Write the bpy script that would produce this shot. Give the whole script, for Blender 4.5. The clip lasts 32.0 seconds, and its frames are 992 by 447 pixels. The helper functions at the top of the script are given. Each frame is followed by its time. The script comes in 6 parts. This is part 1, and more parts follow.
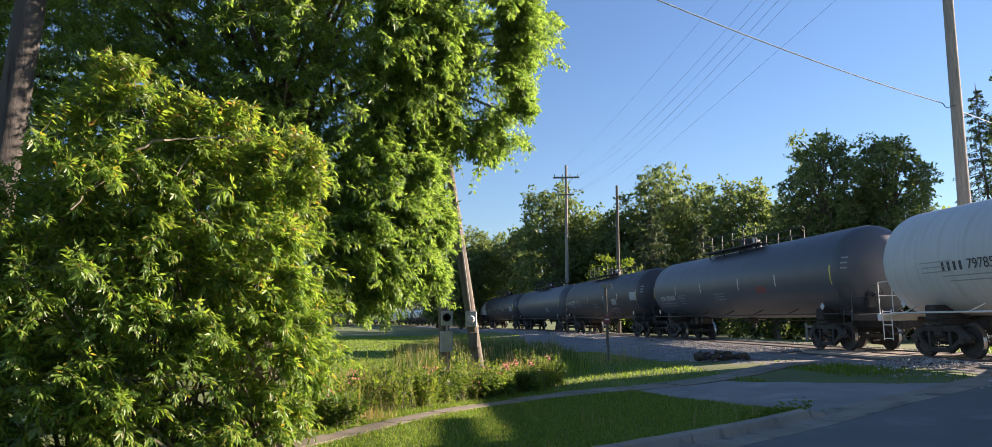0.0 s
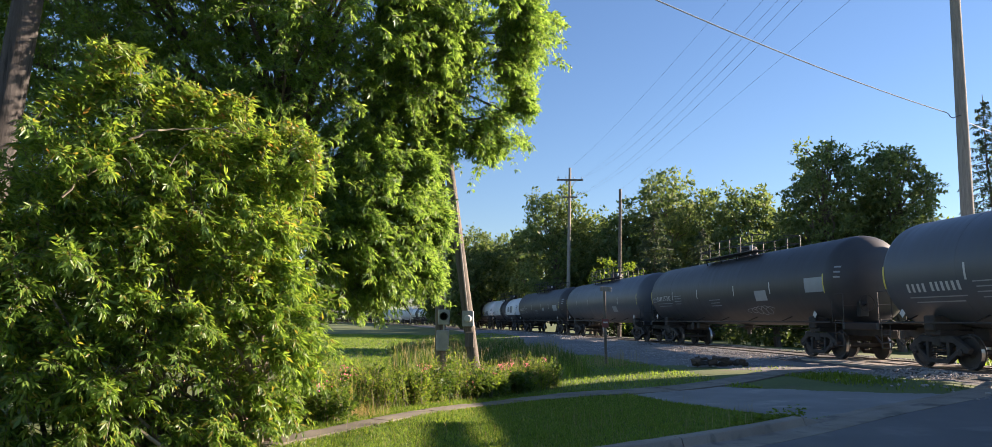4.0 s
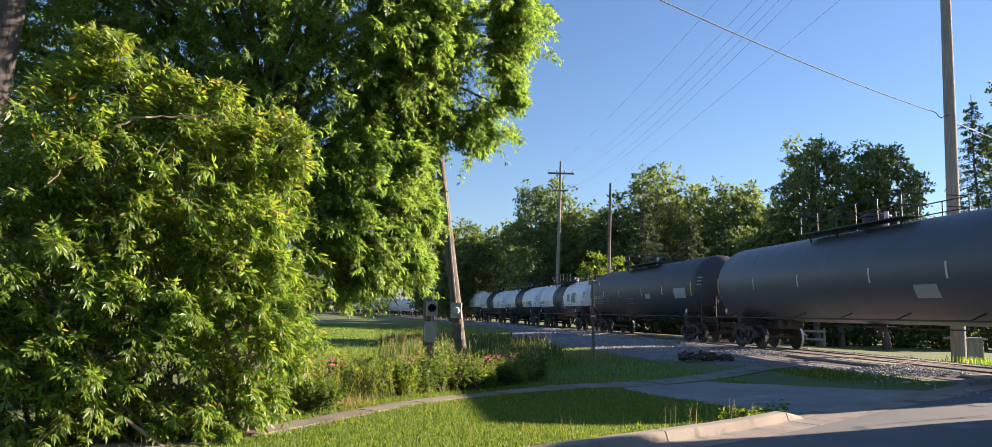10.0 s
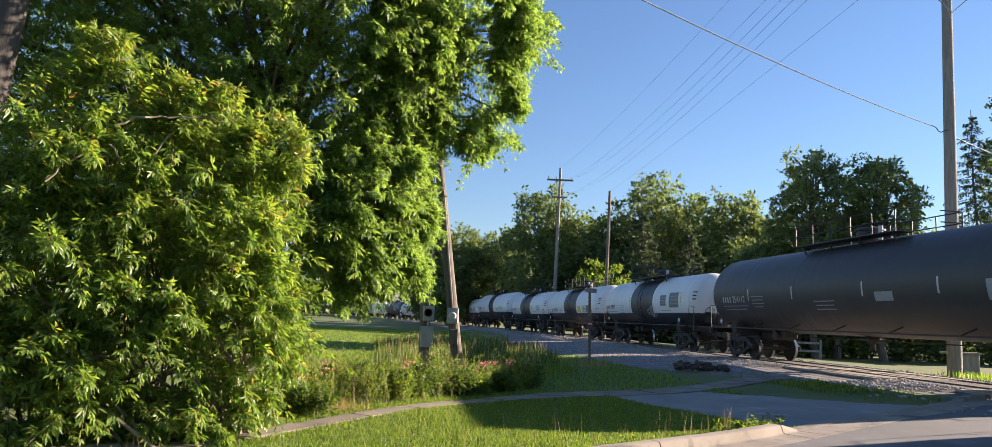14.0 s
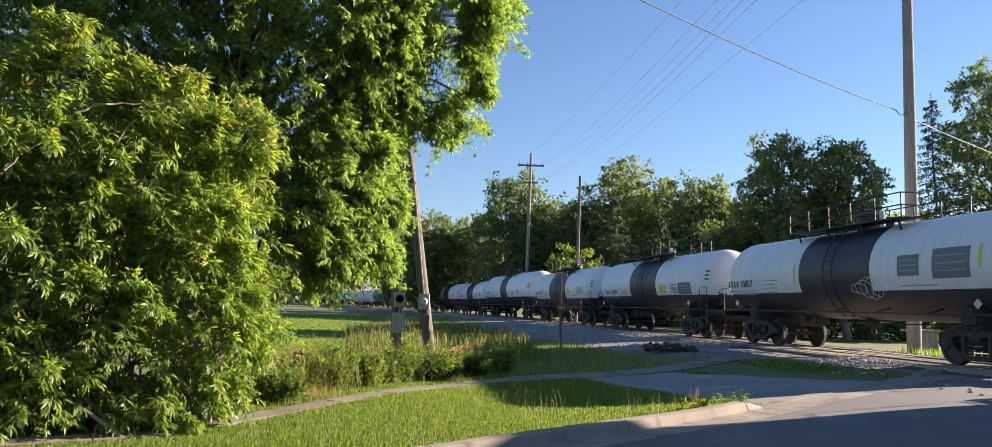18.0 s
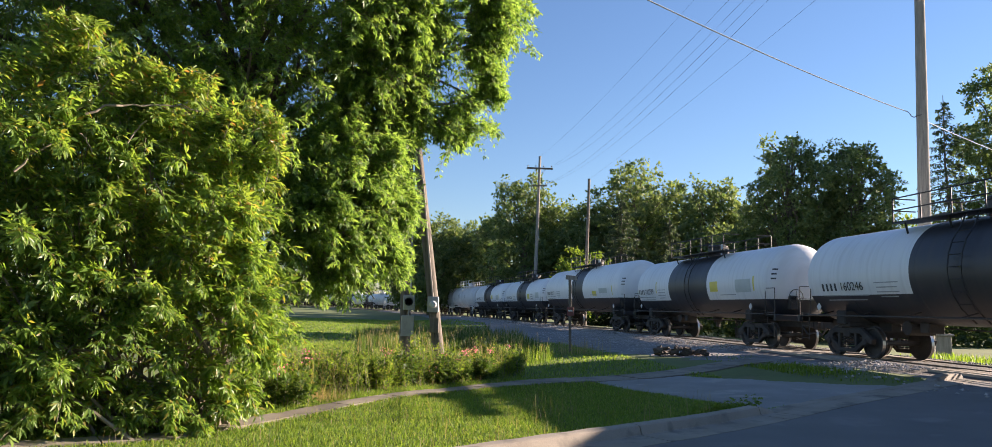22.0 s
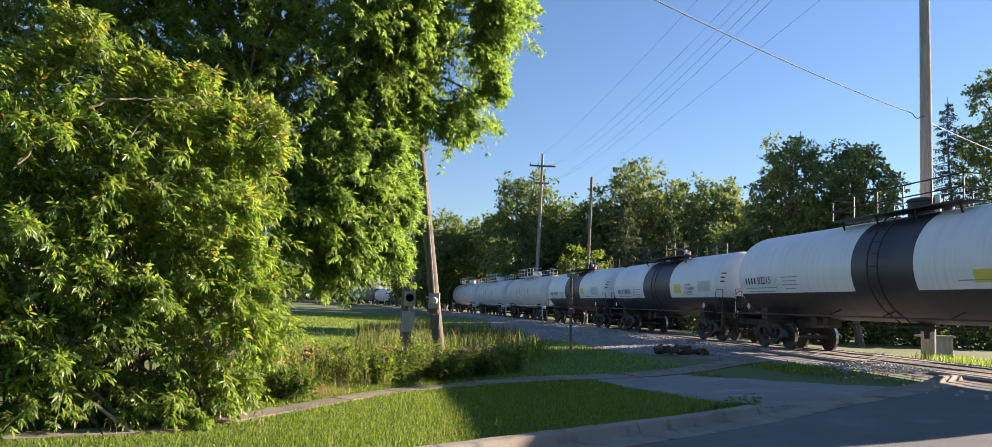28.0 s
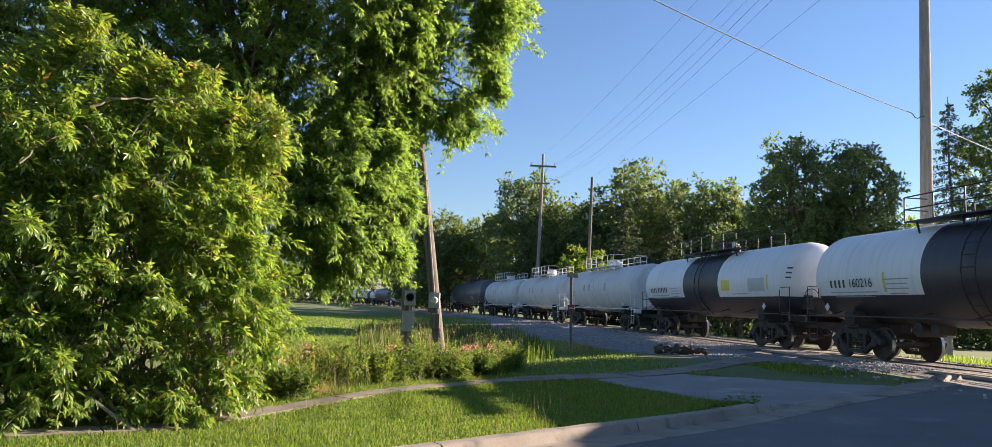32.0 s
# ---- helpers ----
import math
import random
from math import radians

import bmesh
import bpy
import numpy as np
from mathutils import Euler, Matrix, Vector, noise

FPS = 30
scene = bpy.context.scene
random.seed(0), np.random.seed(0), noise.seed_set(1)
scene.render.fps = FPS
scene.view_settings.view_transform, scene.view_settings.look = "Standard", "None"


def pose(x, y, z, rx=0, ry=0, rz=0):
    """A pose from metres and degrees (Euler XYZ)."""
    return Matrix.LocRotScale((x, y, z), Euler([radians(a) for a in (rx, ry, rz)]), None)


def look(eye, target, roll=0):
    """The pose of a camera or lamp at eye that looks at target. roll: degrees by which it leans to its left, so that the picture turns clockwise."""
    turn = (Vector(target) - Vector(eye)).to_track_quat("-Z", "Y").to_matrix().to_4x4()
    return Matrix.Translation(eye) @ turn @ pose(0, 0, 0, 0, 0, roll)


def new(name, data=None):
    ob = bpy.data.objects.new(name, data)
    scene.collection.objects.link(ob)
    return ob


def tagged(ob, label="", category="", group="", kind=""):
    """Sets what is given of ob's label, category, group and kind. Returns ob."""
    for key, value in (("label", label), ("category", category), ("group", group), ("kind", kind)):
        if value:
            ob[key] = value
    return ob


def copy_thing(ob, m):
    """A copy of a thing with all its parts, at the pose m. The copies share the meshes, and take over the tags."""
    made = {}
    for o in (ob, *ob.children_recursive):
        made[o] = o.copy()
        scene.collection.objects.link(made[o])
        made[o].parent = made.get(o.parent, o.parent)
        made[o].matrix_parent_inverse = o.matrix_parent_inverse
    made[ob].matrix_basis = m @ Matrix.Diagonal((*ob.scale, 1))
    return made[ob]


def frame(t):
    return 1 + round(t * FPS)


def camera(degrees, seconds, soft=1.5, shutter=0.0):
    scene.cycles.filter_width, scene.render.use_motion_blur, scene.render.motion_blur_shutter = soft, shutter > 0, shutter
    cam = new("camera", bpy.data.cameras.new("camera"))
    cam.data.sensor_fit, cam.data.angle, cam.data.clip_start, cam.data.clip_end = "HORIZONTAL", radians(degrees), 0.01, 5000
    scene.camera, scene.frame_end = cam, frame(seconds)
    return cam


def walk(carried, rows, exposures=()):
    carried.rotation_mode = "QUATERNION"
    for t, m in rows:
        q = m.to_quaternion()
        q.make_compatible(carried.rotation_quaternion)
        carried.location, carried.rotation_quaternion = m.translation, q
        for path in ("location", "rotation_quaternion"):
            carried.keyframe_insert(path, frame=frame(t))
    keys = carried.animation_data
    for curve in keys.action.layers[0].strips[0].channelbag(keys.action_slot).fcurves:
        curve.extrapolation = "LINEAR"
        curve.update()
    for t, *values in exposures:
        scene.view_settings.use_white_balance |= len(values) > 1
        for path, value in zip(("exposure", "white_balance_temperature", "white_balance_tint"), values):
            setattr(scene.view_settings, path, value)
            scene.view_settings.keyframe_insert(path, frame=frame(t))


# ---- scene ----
cam = camera(68.0, 32.0, 0.5)
PATH = [
    (0, (-0.150, -0.059, 1.619), (-0.155, 1.925, 1.878), -0.7),
    (0.5, (-0.090, -0.080, 1.587), (-0.098, 1.902, 1.851), -0.8),
    (1, (-0.045, -0.074, 1.586), (-0.053, 1.908, 1.848), -0.7),
    (1.5, (-0.018, -0.054, 1.586), (-0.039, 1.928, 1.857), -0.4),
    (2, (-0.023, -0.046, 1.587), (-0.049, 1.934, 1.863), -0.3),
    (2.5, (-0.026, -0.044, 1.584), (-0.054, 1.936, 1.862), -0.3),
    (3, (-0.014, -0.031, 1.59), (-0.041, 1.948, 1.873), 0.0),
    (3.5, (-0.027, 0.004, 1.588), (-0.048, 1.985, 1.861), 0.6),
    (5.5, (-0.007, -0.005, 1.596), (-0.01, 1.979, 1.847), 0.5),
    (6, (-0.002, 0.002, 1.597), (-0.003, 1.986, 1.847), 0.6),
    (6.5, (-0.008, 0.012, 1.6), (-0.007, 1.996, 1.848), 0.8),
    (7, (-0.01, 0.017, 1.59), (-0.006, 2.002, 1.838), 0.8),
    (7.5, (-0.001, 0.004, 1.591), (0.004, 1.988, 1.838), 0.6),
    (8, (-0.007, 0.028, 1.589), (0.0, 2.013, 1.836), 0.9),
    (8.5, (-0.012, 0.01, 1.597), (-0.007, 1.995, 1.839), 1.4),
    (9, (0.001, 0.001, 1.599), (0.006, 1.986, 1.839), 2.0),
    (9.5, (0.008, 0.02, 1.595), (0.022, 2.004, 1.844), 1.4),
    (10, (0.0, -0.007, 1.591), (0.011, 1.978, 1.833), 1.4),
    (10.5, (-0.001, -0.001, 1.591), (0.007, 1.985, 1.828), 1.3),
    (11, (0.006, -0.003, 1.591), (0.01, 1.983, 1.824), 1.3),
    (11.5, (0.006, -0.006, 1.588), (0.008, 1.981, 1.818), 1.3),
    (12, (-0.007, 0.002, 1.581), (-0.007, 1.989, 1.809), 1.3),
    (12.5, (-0.003, -0.007, 1.59), (-0.004, 1.98, 1.814), 1.2),
    (13, (0.003, 0.001, 1.599), (0.002, 1.988, 1.821), 1.5),
    (13.5, (-0.002, 0.013, 1.6), (0.0, 2.0, 1.822), 1.4),
    (14, (0.01, 0.002, 1.613), (0.024, 1.985, 1.869), 2.5),
    (14.5, (-0.001, 0.055, 1.636), (0.056, 2.029, 1.948), 1.9),
    (16.5, (0.027, 0.007, 1.601), (0.109, 1.992, 1.837), 1.5),
    (17, (0.041, -0.018, 1.597), (0.126, 1.967, 1.827), 1.5),
    (17.5, (0.046, -0.032, 1.594), (0.136, 1.954, 1.818), 1.6),
    (18, (0.05, -0.057, 1.59), (0.142, 1.928, 1.811), 1.6),
    (18.5, (0.047, -0.034, 1.581), (0.127, 1.952, 1.809), 1.8),
    (19, (0.048, -0.022, 1.580), (0.108, 1.962, 1.822), 1.6),
    (19.5, (0.05, -0.01, 1.578), (0.119, 1.975, 1.812), 1.8),
    (20, (0.041, -0.001, 1.59), (0.11, 1.984, 1.823), 1.7),
    (20.5, (0.043, 0.002, 1.586), (0.112, 1.988, 1.819), 1.7),
    (21, (0.04, 0.006, 1.588), (0.109, 1.992, 1.819), 1.7),
    (21.5, (0.029, 0.017, 1.598), (0.098, 2.003, 1.826), 1.7),
    (22, (0.028, 0.019, 1.583), (0.097, 2.005, 1.812), 1.7),
    (22.5, (0.03, 0.011, 1.585), (0.099, 1.996, 1.818), 1.6),
    (23, (0.036, 0.003, 1.587), (0.102, 1.988, 1.821), 1.5),
    (23.5, (0.043, -0.005, 1.589), (0.112, 1.98, 1.822), 1.7),
    (24, (0.04, 0.02, 1.594), (0.108, 2.006, 1.823), 1.8),
    (24.5, (0.032, 0.027, 1.587), (0.1, 2.013, 1.81), 2.1),
    (25, (0.044, 0.009, 1.587), (0.112, 1.995, 1.809), 2.1),
    (25.5, (0.033, 0.005, 1.597), (0.1, 1.992, 1.818), 2.1),
    (27.5, (0.046, 0.001, 1.582), (0.109, 1.988, 1.802), 2.2),
    (28, (0.044, -0.003, 1.580), (0.107, 1.984, 1.801), 2.3),
    (28.5, (0.041, -0.006, 1.576), (0.107, 1.981, 1.796), 2.3),
    (29, (0.031, 0.005, 1.594), (0.097, 1.991, 1.812), 2.3),
    (29.5, (0.036, 0.006, 1.586), (0.102, 1.993, 1.807), 2.3),
    (30, (0.032, 0.009, 1.59), (0.098, 1.996, 1.811), 2.2),
    (30.5, (0.023, 0.015, 1.597), (0.088, 2.002, 1.816), 2.2),
    (31, (0.025, 0.015, 1.588), (0.09, 2.002, 1.808), 2.3),
    (31.5, (0.031, 0.001, 1.588), (0.094, 1.988, 1.807), 2.4),
    (32, (0.061, -0.04, 1.558), (0.122, 1.947, 1.78), 2.3),
]
walk(cam, [(t, look(eye, target, roll)) for t, eye, target, roll in PATH], [(0.0, 1.75, 6500, 22), (32.0, 1.75, 6500, 22)])

# ---- light: low evening sun beyond the train, clear sky ----
SUN_AZ, SUN_EL = radians(73.0), radians(18.2)      # azimuth from +y towards +x
world = bpy.data.worlds.new("sky")
scene.world = world
world.use_nodes = True
_n = world.node_tree.nodes
_sky = _n.new("ShaderNodeTexSky")
_sky.sky_type, _sky.sun_disc = "NISHITA", False
_sky.sun_elevation, _sky.sun_rotation = SUN_EL, SUN_AZ
_sky.altitude, _sky.air_density, _sky.dust_density, _sky.ozone_density = 200, 1.25, 0.05, 5.0
world.node_tree.links.new(_sky.outputs[0], _n["Background"].inputs[0])
_n["Background"].inputs[1].default_value = 0.053
sun_data = bpy.data.lights.new("sun", "SUN")
sun_data.energy, sun_data.angle, sun_data.color = 5.0, radians(0.53), (1.0, 0.86, 0.66)
sun = new("sun", sun_data)
_to = Vector((math.sin(SUN_AZ) * math.cos(SUN_EL), math.cos(SUN_AZ) * math.cos(SUN_EL), math.sin(SUN_EL)))
sun.matrix_world = look(_to * 100, (0, 0, 0))

rng = np.random.default_rng(7)


# ---- materials ----
def tree_of(name):
    m = bpy.data.materials.new(name)
    m.use_nodes = True
    t = m.node_tree
    return m, t, t.nodes["Principled BSDF"]


def surface(name, c1, c2, rough=0.7, scale=3.0, fine=40.0, bump=0.15, metal=0.0, per_object=0.0, stretch=(1, 1, 1), c3=None, wear=0.55, depth=0.02):
    """A painted, stone, wood or metal surface: two colours mixed by coarse and fine noise, a third colour in worn spots, and fine relief."""
    m, t, p = tree_of(name)
    n, l = t.nodes, t.links
    co = n.new("ShaderNodeTexCoord")
    mp = n.new("ShaderNodeMapping")
    mp.inputs["Scale"].default_value = stretch
    l.new(co.outputs["Object"], mp.inputs[0])
    a, b = n.new("ShaderNodeTexNoise"), n.new("ShaderNodeTexNoise")
    a.inputs["Scale"].default_value, a.inputs["Detail"].default_value = scale, 5
    b.inputs["Scale"].default_value, b.inputs["Detail"].default_value = fine, 4
    l.new(mp.outputs[0], a.inputs["Vector"]), l.new(mp.outputs[0], b.inputs["Vector"])
    add = n.new("ShaderNodeMath")
    add.operation = "MULTIPLY_ADD"
    add.inputs[1].default_value, add.inputs[2].default_value = 0.45, 0.0
    l.new(b.outputs[0], add.inputs[0])
    add2 = n.new("ShaderNodeMath")
    add2.operation = "MULTIPLY_ADD"
    add2.inputs[1].default_value = 0.75
    l.new(a.outputs[0], add2.inputs[0]), l.new(add.outputs[0], add2.inputs[2])
    rp = n.new("ShaderNodeValToRGB")
    rp.color_ramp.elements[0].position, rp.color_ramp.elements[1].position = 0.38, 0.82
    rp.color_ramp.elements[0].color, rp.color_ramp.elements[1].color = (*c1, 1), (*c2, 1)
    l.new(add2.outputs[0], rp.inputs[0])
    out = rp.outputs[0]
    if c3:
        w = n.new("ShaderNodeTexNoise")
        w.inputs["Scale"].default_value, w.inputs["Detail"].default_value = scale * 1.7, 8
        l.new(mp.outputs[0], w.inputs["Vector"])
        wr = n.new("ShaderNodeMapRange")
        wr.inputs[1].default_value, wr.inputs[2].default_value = wear, wear + 0.12
        l.new(w.outputs[0], wr.inputs[0])
        mx = n.new("ShaderNodeMix")
        mx.data_type = "RGBA"
        l.new(wr.outputs[0], mx.inputs[0]), l.new(out, mx.inputs[6])
        mx.inputs[7].default_value = (*c3, 1)
        out = mx.outputs[2]
    if per_object:
        oi = n.new("ShaderNodeObjectInfo")
        r = n.new("ShaderNodeMapRange")
        r.inputs[3].default_value, r.inputs[4].default_value = 1 - per_object, 1 + per_object
        l.new(oi.outputs["Random"], r.inputs[0])
        hs = n.new("ShaderNodeHueSaturation")
        l.new(r.outputs[0], hs.inputs["Value"]), l.new(out, hs.inputs["Color"])
        out = hs.outputs[0]
    l.new(out, p.inputs["Base Color"])
    p.inputs["Roughness"].default_value, p.inputs["Metallic"].default_value = rough, metal
    if bump:
        bp = n.new("ShaderNodeBump")
        bp.inputs["Strength"].default_value, bp.inputs["Distance"].default_value = bump, depth
        l.new(add2.outputs[0], bp.inputs["Height"]), l.new(bp.outputs[0], p.inputs["Normal"])
    return m


def foliage(name, dark, light, tip=None, through_light=0.45, gloss=0.6, spec=0.3):
    """Leaves: colour varies leaf by leaf, light shines through them."""
    m, t, p = tree_of(name)
    n, l = t.nodes, t.links
    g = n.new("ShaderNodeNewGeometry")
    rp = n.new("ShaderNodeValToRGB")
    e = rp.color_ramp.elements
    e[0].color, e[1].color = (*dark, 1), (*light, 1)
    e[1].position = 0.88 if tip else 1.0
    if tip:
        k = e.new(0.97)
        k.color = (*tip, 1)
    l.new(g.outputs["Random Per Island"], rp.inputs[0])
    l.new(rp.outputs[0], p.inputs["Base Color"])
    p.inputs["Roughness"].default_value = gloss
    p.inputs["Specular IOR Level"].default_value = spec
    tr = n.new("ShaderNodeBsdfTranslucent")
    br = n.new("ShaderNodeMix")
    br.data_type, br.blend_type = "RGBA", "MULTIPLY"
    br.inputs[0].default_value = 1.0
    br.inputs[7].default_value = (2.2, 2.05, 1.05, 1)
    l.new(rp.outputs[0], br.inputs[6]), l.new(br.outputs[2], tr.inputs[0])
    mix = n.new("ShaderNodeMixShader")
    mix.inputs[0].default_value = through_light
    l.new(p.outputs[0], mix.inputs[1]), l.new(tr.outputs[0], mix.inputs[2])
    l.new(mix.outputs[0], n["Material Output"].inputs[0])
    return m


def tank_paint(name, body, body2, lower=None, lower_z=-9.0, band=0.0, band_at=0.0, gloss=0.35, dirt=(0.16, 0.13, 0.10), dirt_amount=0.35):
    """Tank paint: a body colour, a black lower half below lower_z and a black band round the middle, with streaks of dirt."""
    m, t, p = tree_of(name)
    n, l = t.nodes, t.links
    co = n.new("ShaderNodeTexCoord")
    xyz = n.new("ShaderNodeSeparateXYZ")
    l.new(co.outputs["Object"], xyz.inputs[0])
    no = n.new("ShaderNodeTexNoise")
    no.inputs["Scale"].default_value, no.inputs["Detail"].default_value = 1.1, 7
    l.new(co.outputs["Object"], no.inputs["Vector"])
    base = n.new("ShaderNodeMix")
    base.data_type = "RGBA"
    base.inputs[6].default_value, base.inputs[7].default_value = (*body, 1), (*body2, 1)
    l.new(no.outputs[0], base.inputs[0])
    out = base.outputs[2]
    if lower:
        lt = n.new("ShaderNodeMath")
        lt.operation, lt.inputs[1].default_value = "LESS_THAN", lower_z
        l.new(xyz.outputs[2], lt.inputs[0])
        ab = n.new("ShaderNodeMath")
        ab.operation = "ABSOLUTE"
        sh = n.new("ShaderNodeMath")
        sh.operation, sh.inputs[1].default_value = "SUBTRACT", band_at
        l.new(xyz.outputs[1], sh.inputs[0])
        l.new(sh.outputs[0], ab.inputs[0])
        lb = n.new("ShaderNodeMath")
        lb.operation, lb.inputs[1].default_value = "LESS_THAN", band
        l.new(ab.outputs[0], lb.inputs[0])
        mx = n.new("ShaderNodeMath")
        mx.operation = "MAXIMUM"
        l.new(lt.outputs[0], mx.inputs[0]), l.new(lb.outputs[0], mx.inputs[1])
        pm = n.new("ShaderNodeMix")
        pm.data_type = "RGBA"
        l.new(mx.outputs[0], pm.inputs[0]), l.new(out, pm.inputs[6])
        pm.inputs[7].default_value = (*lower, 1)
        out = pm.outputs[2]
    mp = n.new("ShaderNodeMapping")
    mp.inputs["Scale"].default_value = (0.5, 5.0, 0.35)
    l.new(co.outputs["Object"], mp.inputs[0])
    st = n.new("ShaderNodeTexNoise")
    st.inputs["Scale"].default_value, st.inputs["Detail"].default_value = 1.3, 8
    l.new(mp.outputs[0], st.inputs["Vector"])
    sr = n.new("ShaderNodeMapRange")
    sr.inputs[1].default_value, sr.inputs[2].default_value, sr.inputs[4].default_value = 0.48, 0.85, dirt_amount
    l.new(st.outputs[0], sr.inputs[0])
    dm = n.new("ShaderNodeMix")
    dm.data_type = "RGBA"
    l.new(sr.outputs[0], dm.inputs[0]), l.new(out, dm.inputs[6])
    dm.inputs[7].default_value = (*dirt, 1)
    l.new(dm.outputs[2], p.inputs["Base Color"])
    rr = n.new("ShaderNodeMapRange")
    rr.inputs[3].default_value, rr.inputs[4].default_value = gloss, gloss + 0.3
    l.new(st.outputs[0], rr.inputs[0]), l.new(rr.outputs[0], p.inputs["Roughness"])
    bp = n.new("ShaderNodeBump")
    bp.inputs["Strength"].default_value, bp.inputs["Distance"].default_value = 0.06, 0.05
    l.new(no.outputs[0], bp.inputs["Height"]), l.new(bp.outputs[0], p.inputs["Normal"])
    return m


def plain(name, c, rough=0.6, metal=0.0):
    return surface(name, [v * 0.85 for v in c], c, rough, 4.0, 60.0, 0.05, metal)


M_GROUND = surface("lawn_soil", (0.065, 0.092, 0.018), (0.125, 0.160, 0.034), 0.95, 0.5, 9.0, 0.6, c3=(0.13, 0.11, 0.05), wear=0.62)
M_ASPHALT = surface("asphalt", (0.095, 0.094, 0.092), (0.155, 0.152, 0.146), 0.88, 0.7, 130.0, 0.5, c3=(0.18, 0.175, 0.165), wear=0.60, depth=0.006)
M_DRIVE = surface("worn_asphalt", (0.17, 0.167, 0.16), (0.28, 0.27, 0.255), 0.92, 0.9, 90.0, 0.6, c3=(0.33, 0.31, 0.28), wear=0.57, depth=0.008)
M_CONCRETE = surface("kerb_concrete", (0.18, 0.152, 0.120), (0.32, 0.280, 0.225), 0.88, 1.3, 70.0, 0.6, c3=(0.13, 0.115, 0.095), wear=0.55, depth=0.008)
M_WALK = surface("path_concrete", (0.145, 0.122, 0.094), (0.265, 0.230, 0.178), 0.9, 1.5, 60.0, 0.6, per_object=0.1, c3=(0.13, 0.115, 0.085), wear=0.53, depth=0.008)
M_BALLAST = surface("ballast_dust", (0.13, 0.12, 0.11), (0.26, 0.245, 0.23), 0.95, 2.0, 45.0, 1.0, depth=0.04)
# bed ballast in a darker tone that paints in the shadow of the rails
M_BED = surface("rail_shade_ballast", (0.060, 0.054, 0.048), (0.145, 0.132, 0.118), 0.95, 2.0, 45.0, 1.0, depth=0.04)
M_STONE = surface("ballast_stone", (0.20, 0.19, 0.185), (0.44, 0.42, 0.40), 0.9, 1.5, 30.0, 0.3, per_object=0.2)
M_RAIL = surface("rail_steel", (0.10, 0.065, 0.045), (0.20, 0.14, 0.10), 0.6, 4.0, 50.0, 0.2, 0.6)
M_RAILTOP = plain("polished_rail", (0.40, 0.37, 0.34), 0.42, 1.0)
M_TIE = surface("creosoted_wood", (0.045, 0.035, 0.028), (0.12, 0.095, 0.075), 0.9, 3.0, 30.0, 0.5, per_object=0.25, stretch=(1, 8, 8))
M_PLANK = surface("weathered_timber", (0.20, 0.165, 0.125), (0.40, 0.34, 0.27), 0.9, 2.5, 30.0, 0.5, per_object=0.2, stretch=(8, 1, 8))
M_POLE = surface("pole_wood", (0.092, 0.077, 0.062), (0.225, 0.194, 0.155), 0.9, 2.0, 25.0, 0.7, stretch=(9, 9, 0.7), c3=(0.058, 0.049, 0.041), wear=0.58)
# pole wood darkened all over to stand in for shade from the crown
M_POLESHADE = surface("shaded_pole", (0.040, 0.035, 0.032), (0.105, 0.092, 0.082), 0.92, 2.0, 25.0, 0.9, stretch=(9, 9, 0.7), c3=(0.025, 0.022, 0.02), wear=0.55)
M_POLEGREY = surface("grey_pole_wood", (0.17, 0.155, 0.135), (0.36, 0.33, 0.29), 0.9, 2.0, 25.0, 0.6, stretch=(9, 9, 0.7), c3=(0.11, 0.10, 0.085), wear=0.62)
M_GREYMETAL = surface("galvanised", (0.30, 0.31, 0.32), (0.46, 0.47, 0.48), 0.5, 5.0, 60.0, 0.1, 0.5)
M_WIRE = plain("cable", (0.04, 0.04, 0.045), 0.6)
M_WHITEWIRE = plain("pale_cable", (0.36, 0.40, 0.46), 0.3)
M_BARK = surface("bark", (0.06, 0.048, 0.036), (0.19, 0.155, 0.12), 0.95, 3.0, 22.0, 1.0, stretch=(5, 5, 0.8), depth=0.03)
M_TWIG = surface("twig_bark", (0.12, 0.10, 0.07), (0.26, 0.22, 0.16), 0.9, 5.0, 30.0, 0.3)
M_LEAF_BUSH = foliage("maple_leaves", (0.060, 0.128, 0.022), (0.190, 0.285, 0.056), (0.22, 0.19, 0.04), 0.48, 0.38, 0.5)
M_LEAF_TIP = foliage("young_maple_leaves", (0.105, 0.185, 0.030), (0.225, 0.300, 0.056), (0.30, 0.16, 0.06), 0.48, 0.38, 0.5)
M_LEAF_TREE = foliage("shade_tree_leaves", (0.068, 0.142, 0.036), (0.195, 0.290, 0.078), None, 0.54, 0.38, 0.5)
# both far leaf colours are paled, with haze in the air mixed in
M_LEAF_FAR = foliage("far_leaves", (0.065, 0.115, 0.045), (0.170, 0.220, 0.095), None, 0.38, 0.5)
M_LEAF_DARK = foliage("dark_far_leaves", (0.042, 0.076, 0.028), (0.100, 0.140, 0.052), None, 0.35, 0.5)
M_WEED_DARK = foliage("dark_weed_leaves", (0.035, 0.075, 0.016), (0.090, 0.140, 0.028), None, 0.42, 0.5)
M_LEAF_BRIGHT = foliage("young_leaves", (0.075, 0.13, 0.02), (0.15, 0.21, 0.035), None, 0.5)
M_NEEDLE = foliage("spruce_needles", (0.030, 0.056, 0.030), (0.075, 0.108, 0.056), None, 0.25)
M_GRASS = foliage("grass_blades", (0.056, 0.112, 0.016), (0.185, 0.280, 0.048), (0.26, 0.27, 0.10), 0.45, 0.55)
M_WEED = foliage("weed_leaves", (0.070, 0.130, 0.020), (0.175, 0.245, 0.040), (0.22, 0.21, 0.08), 0.48)
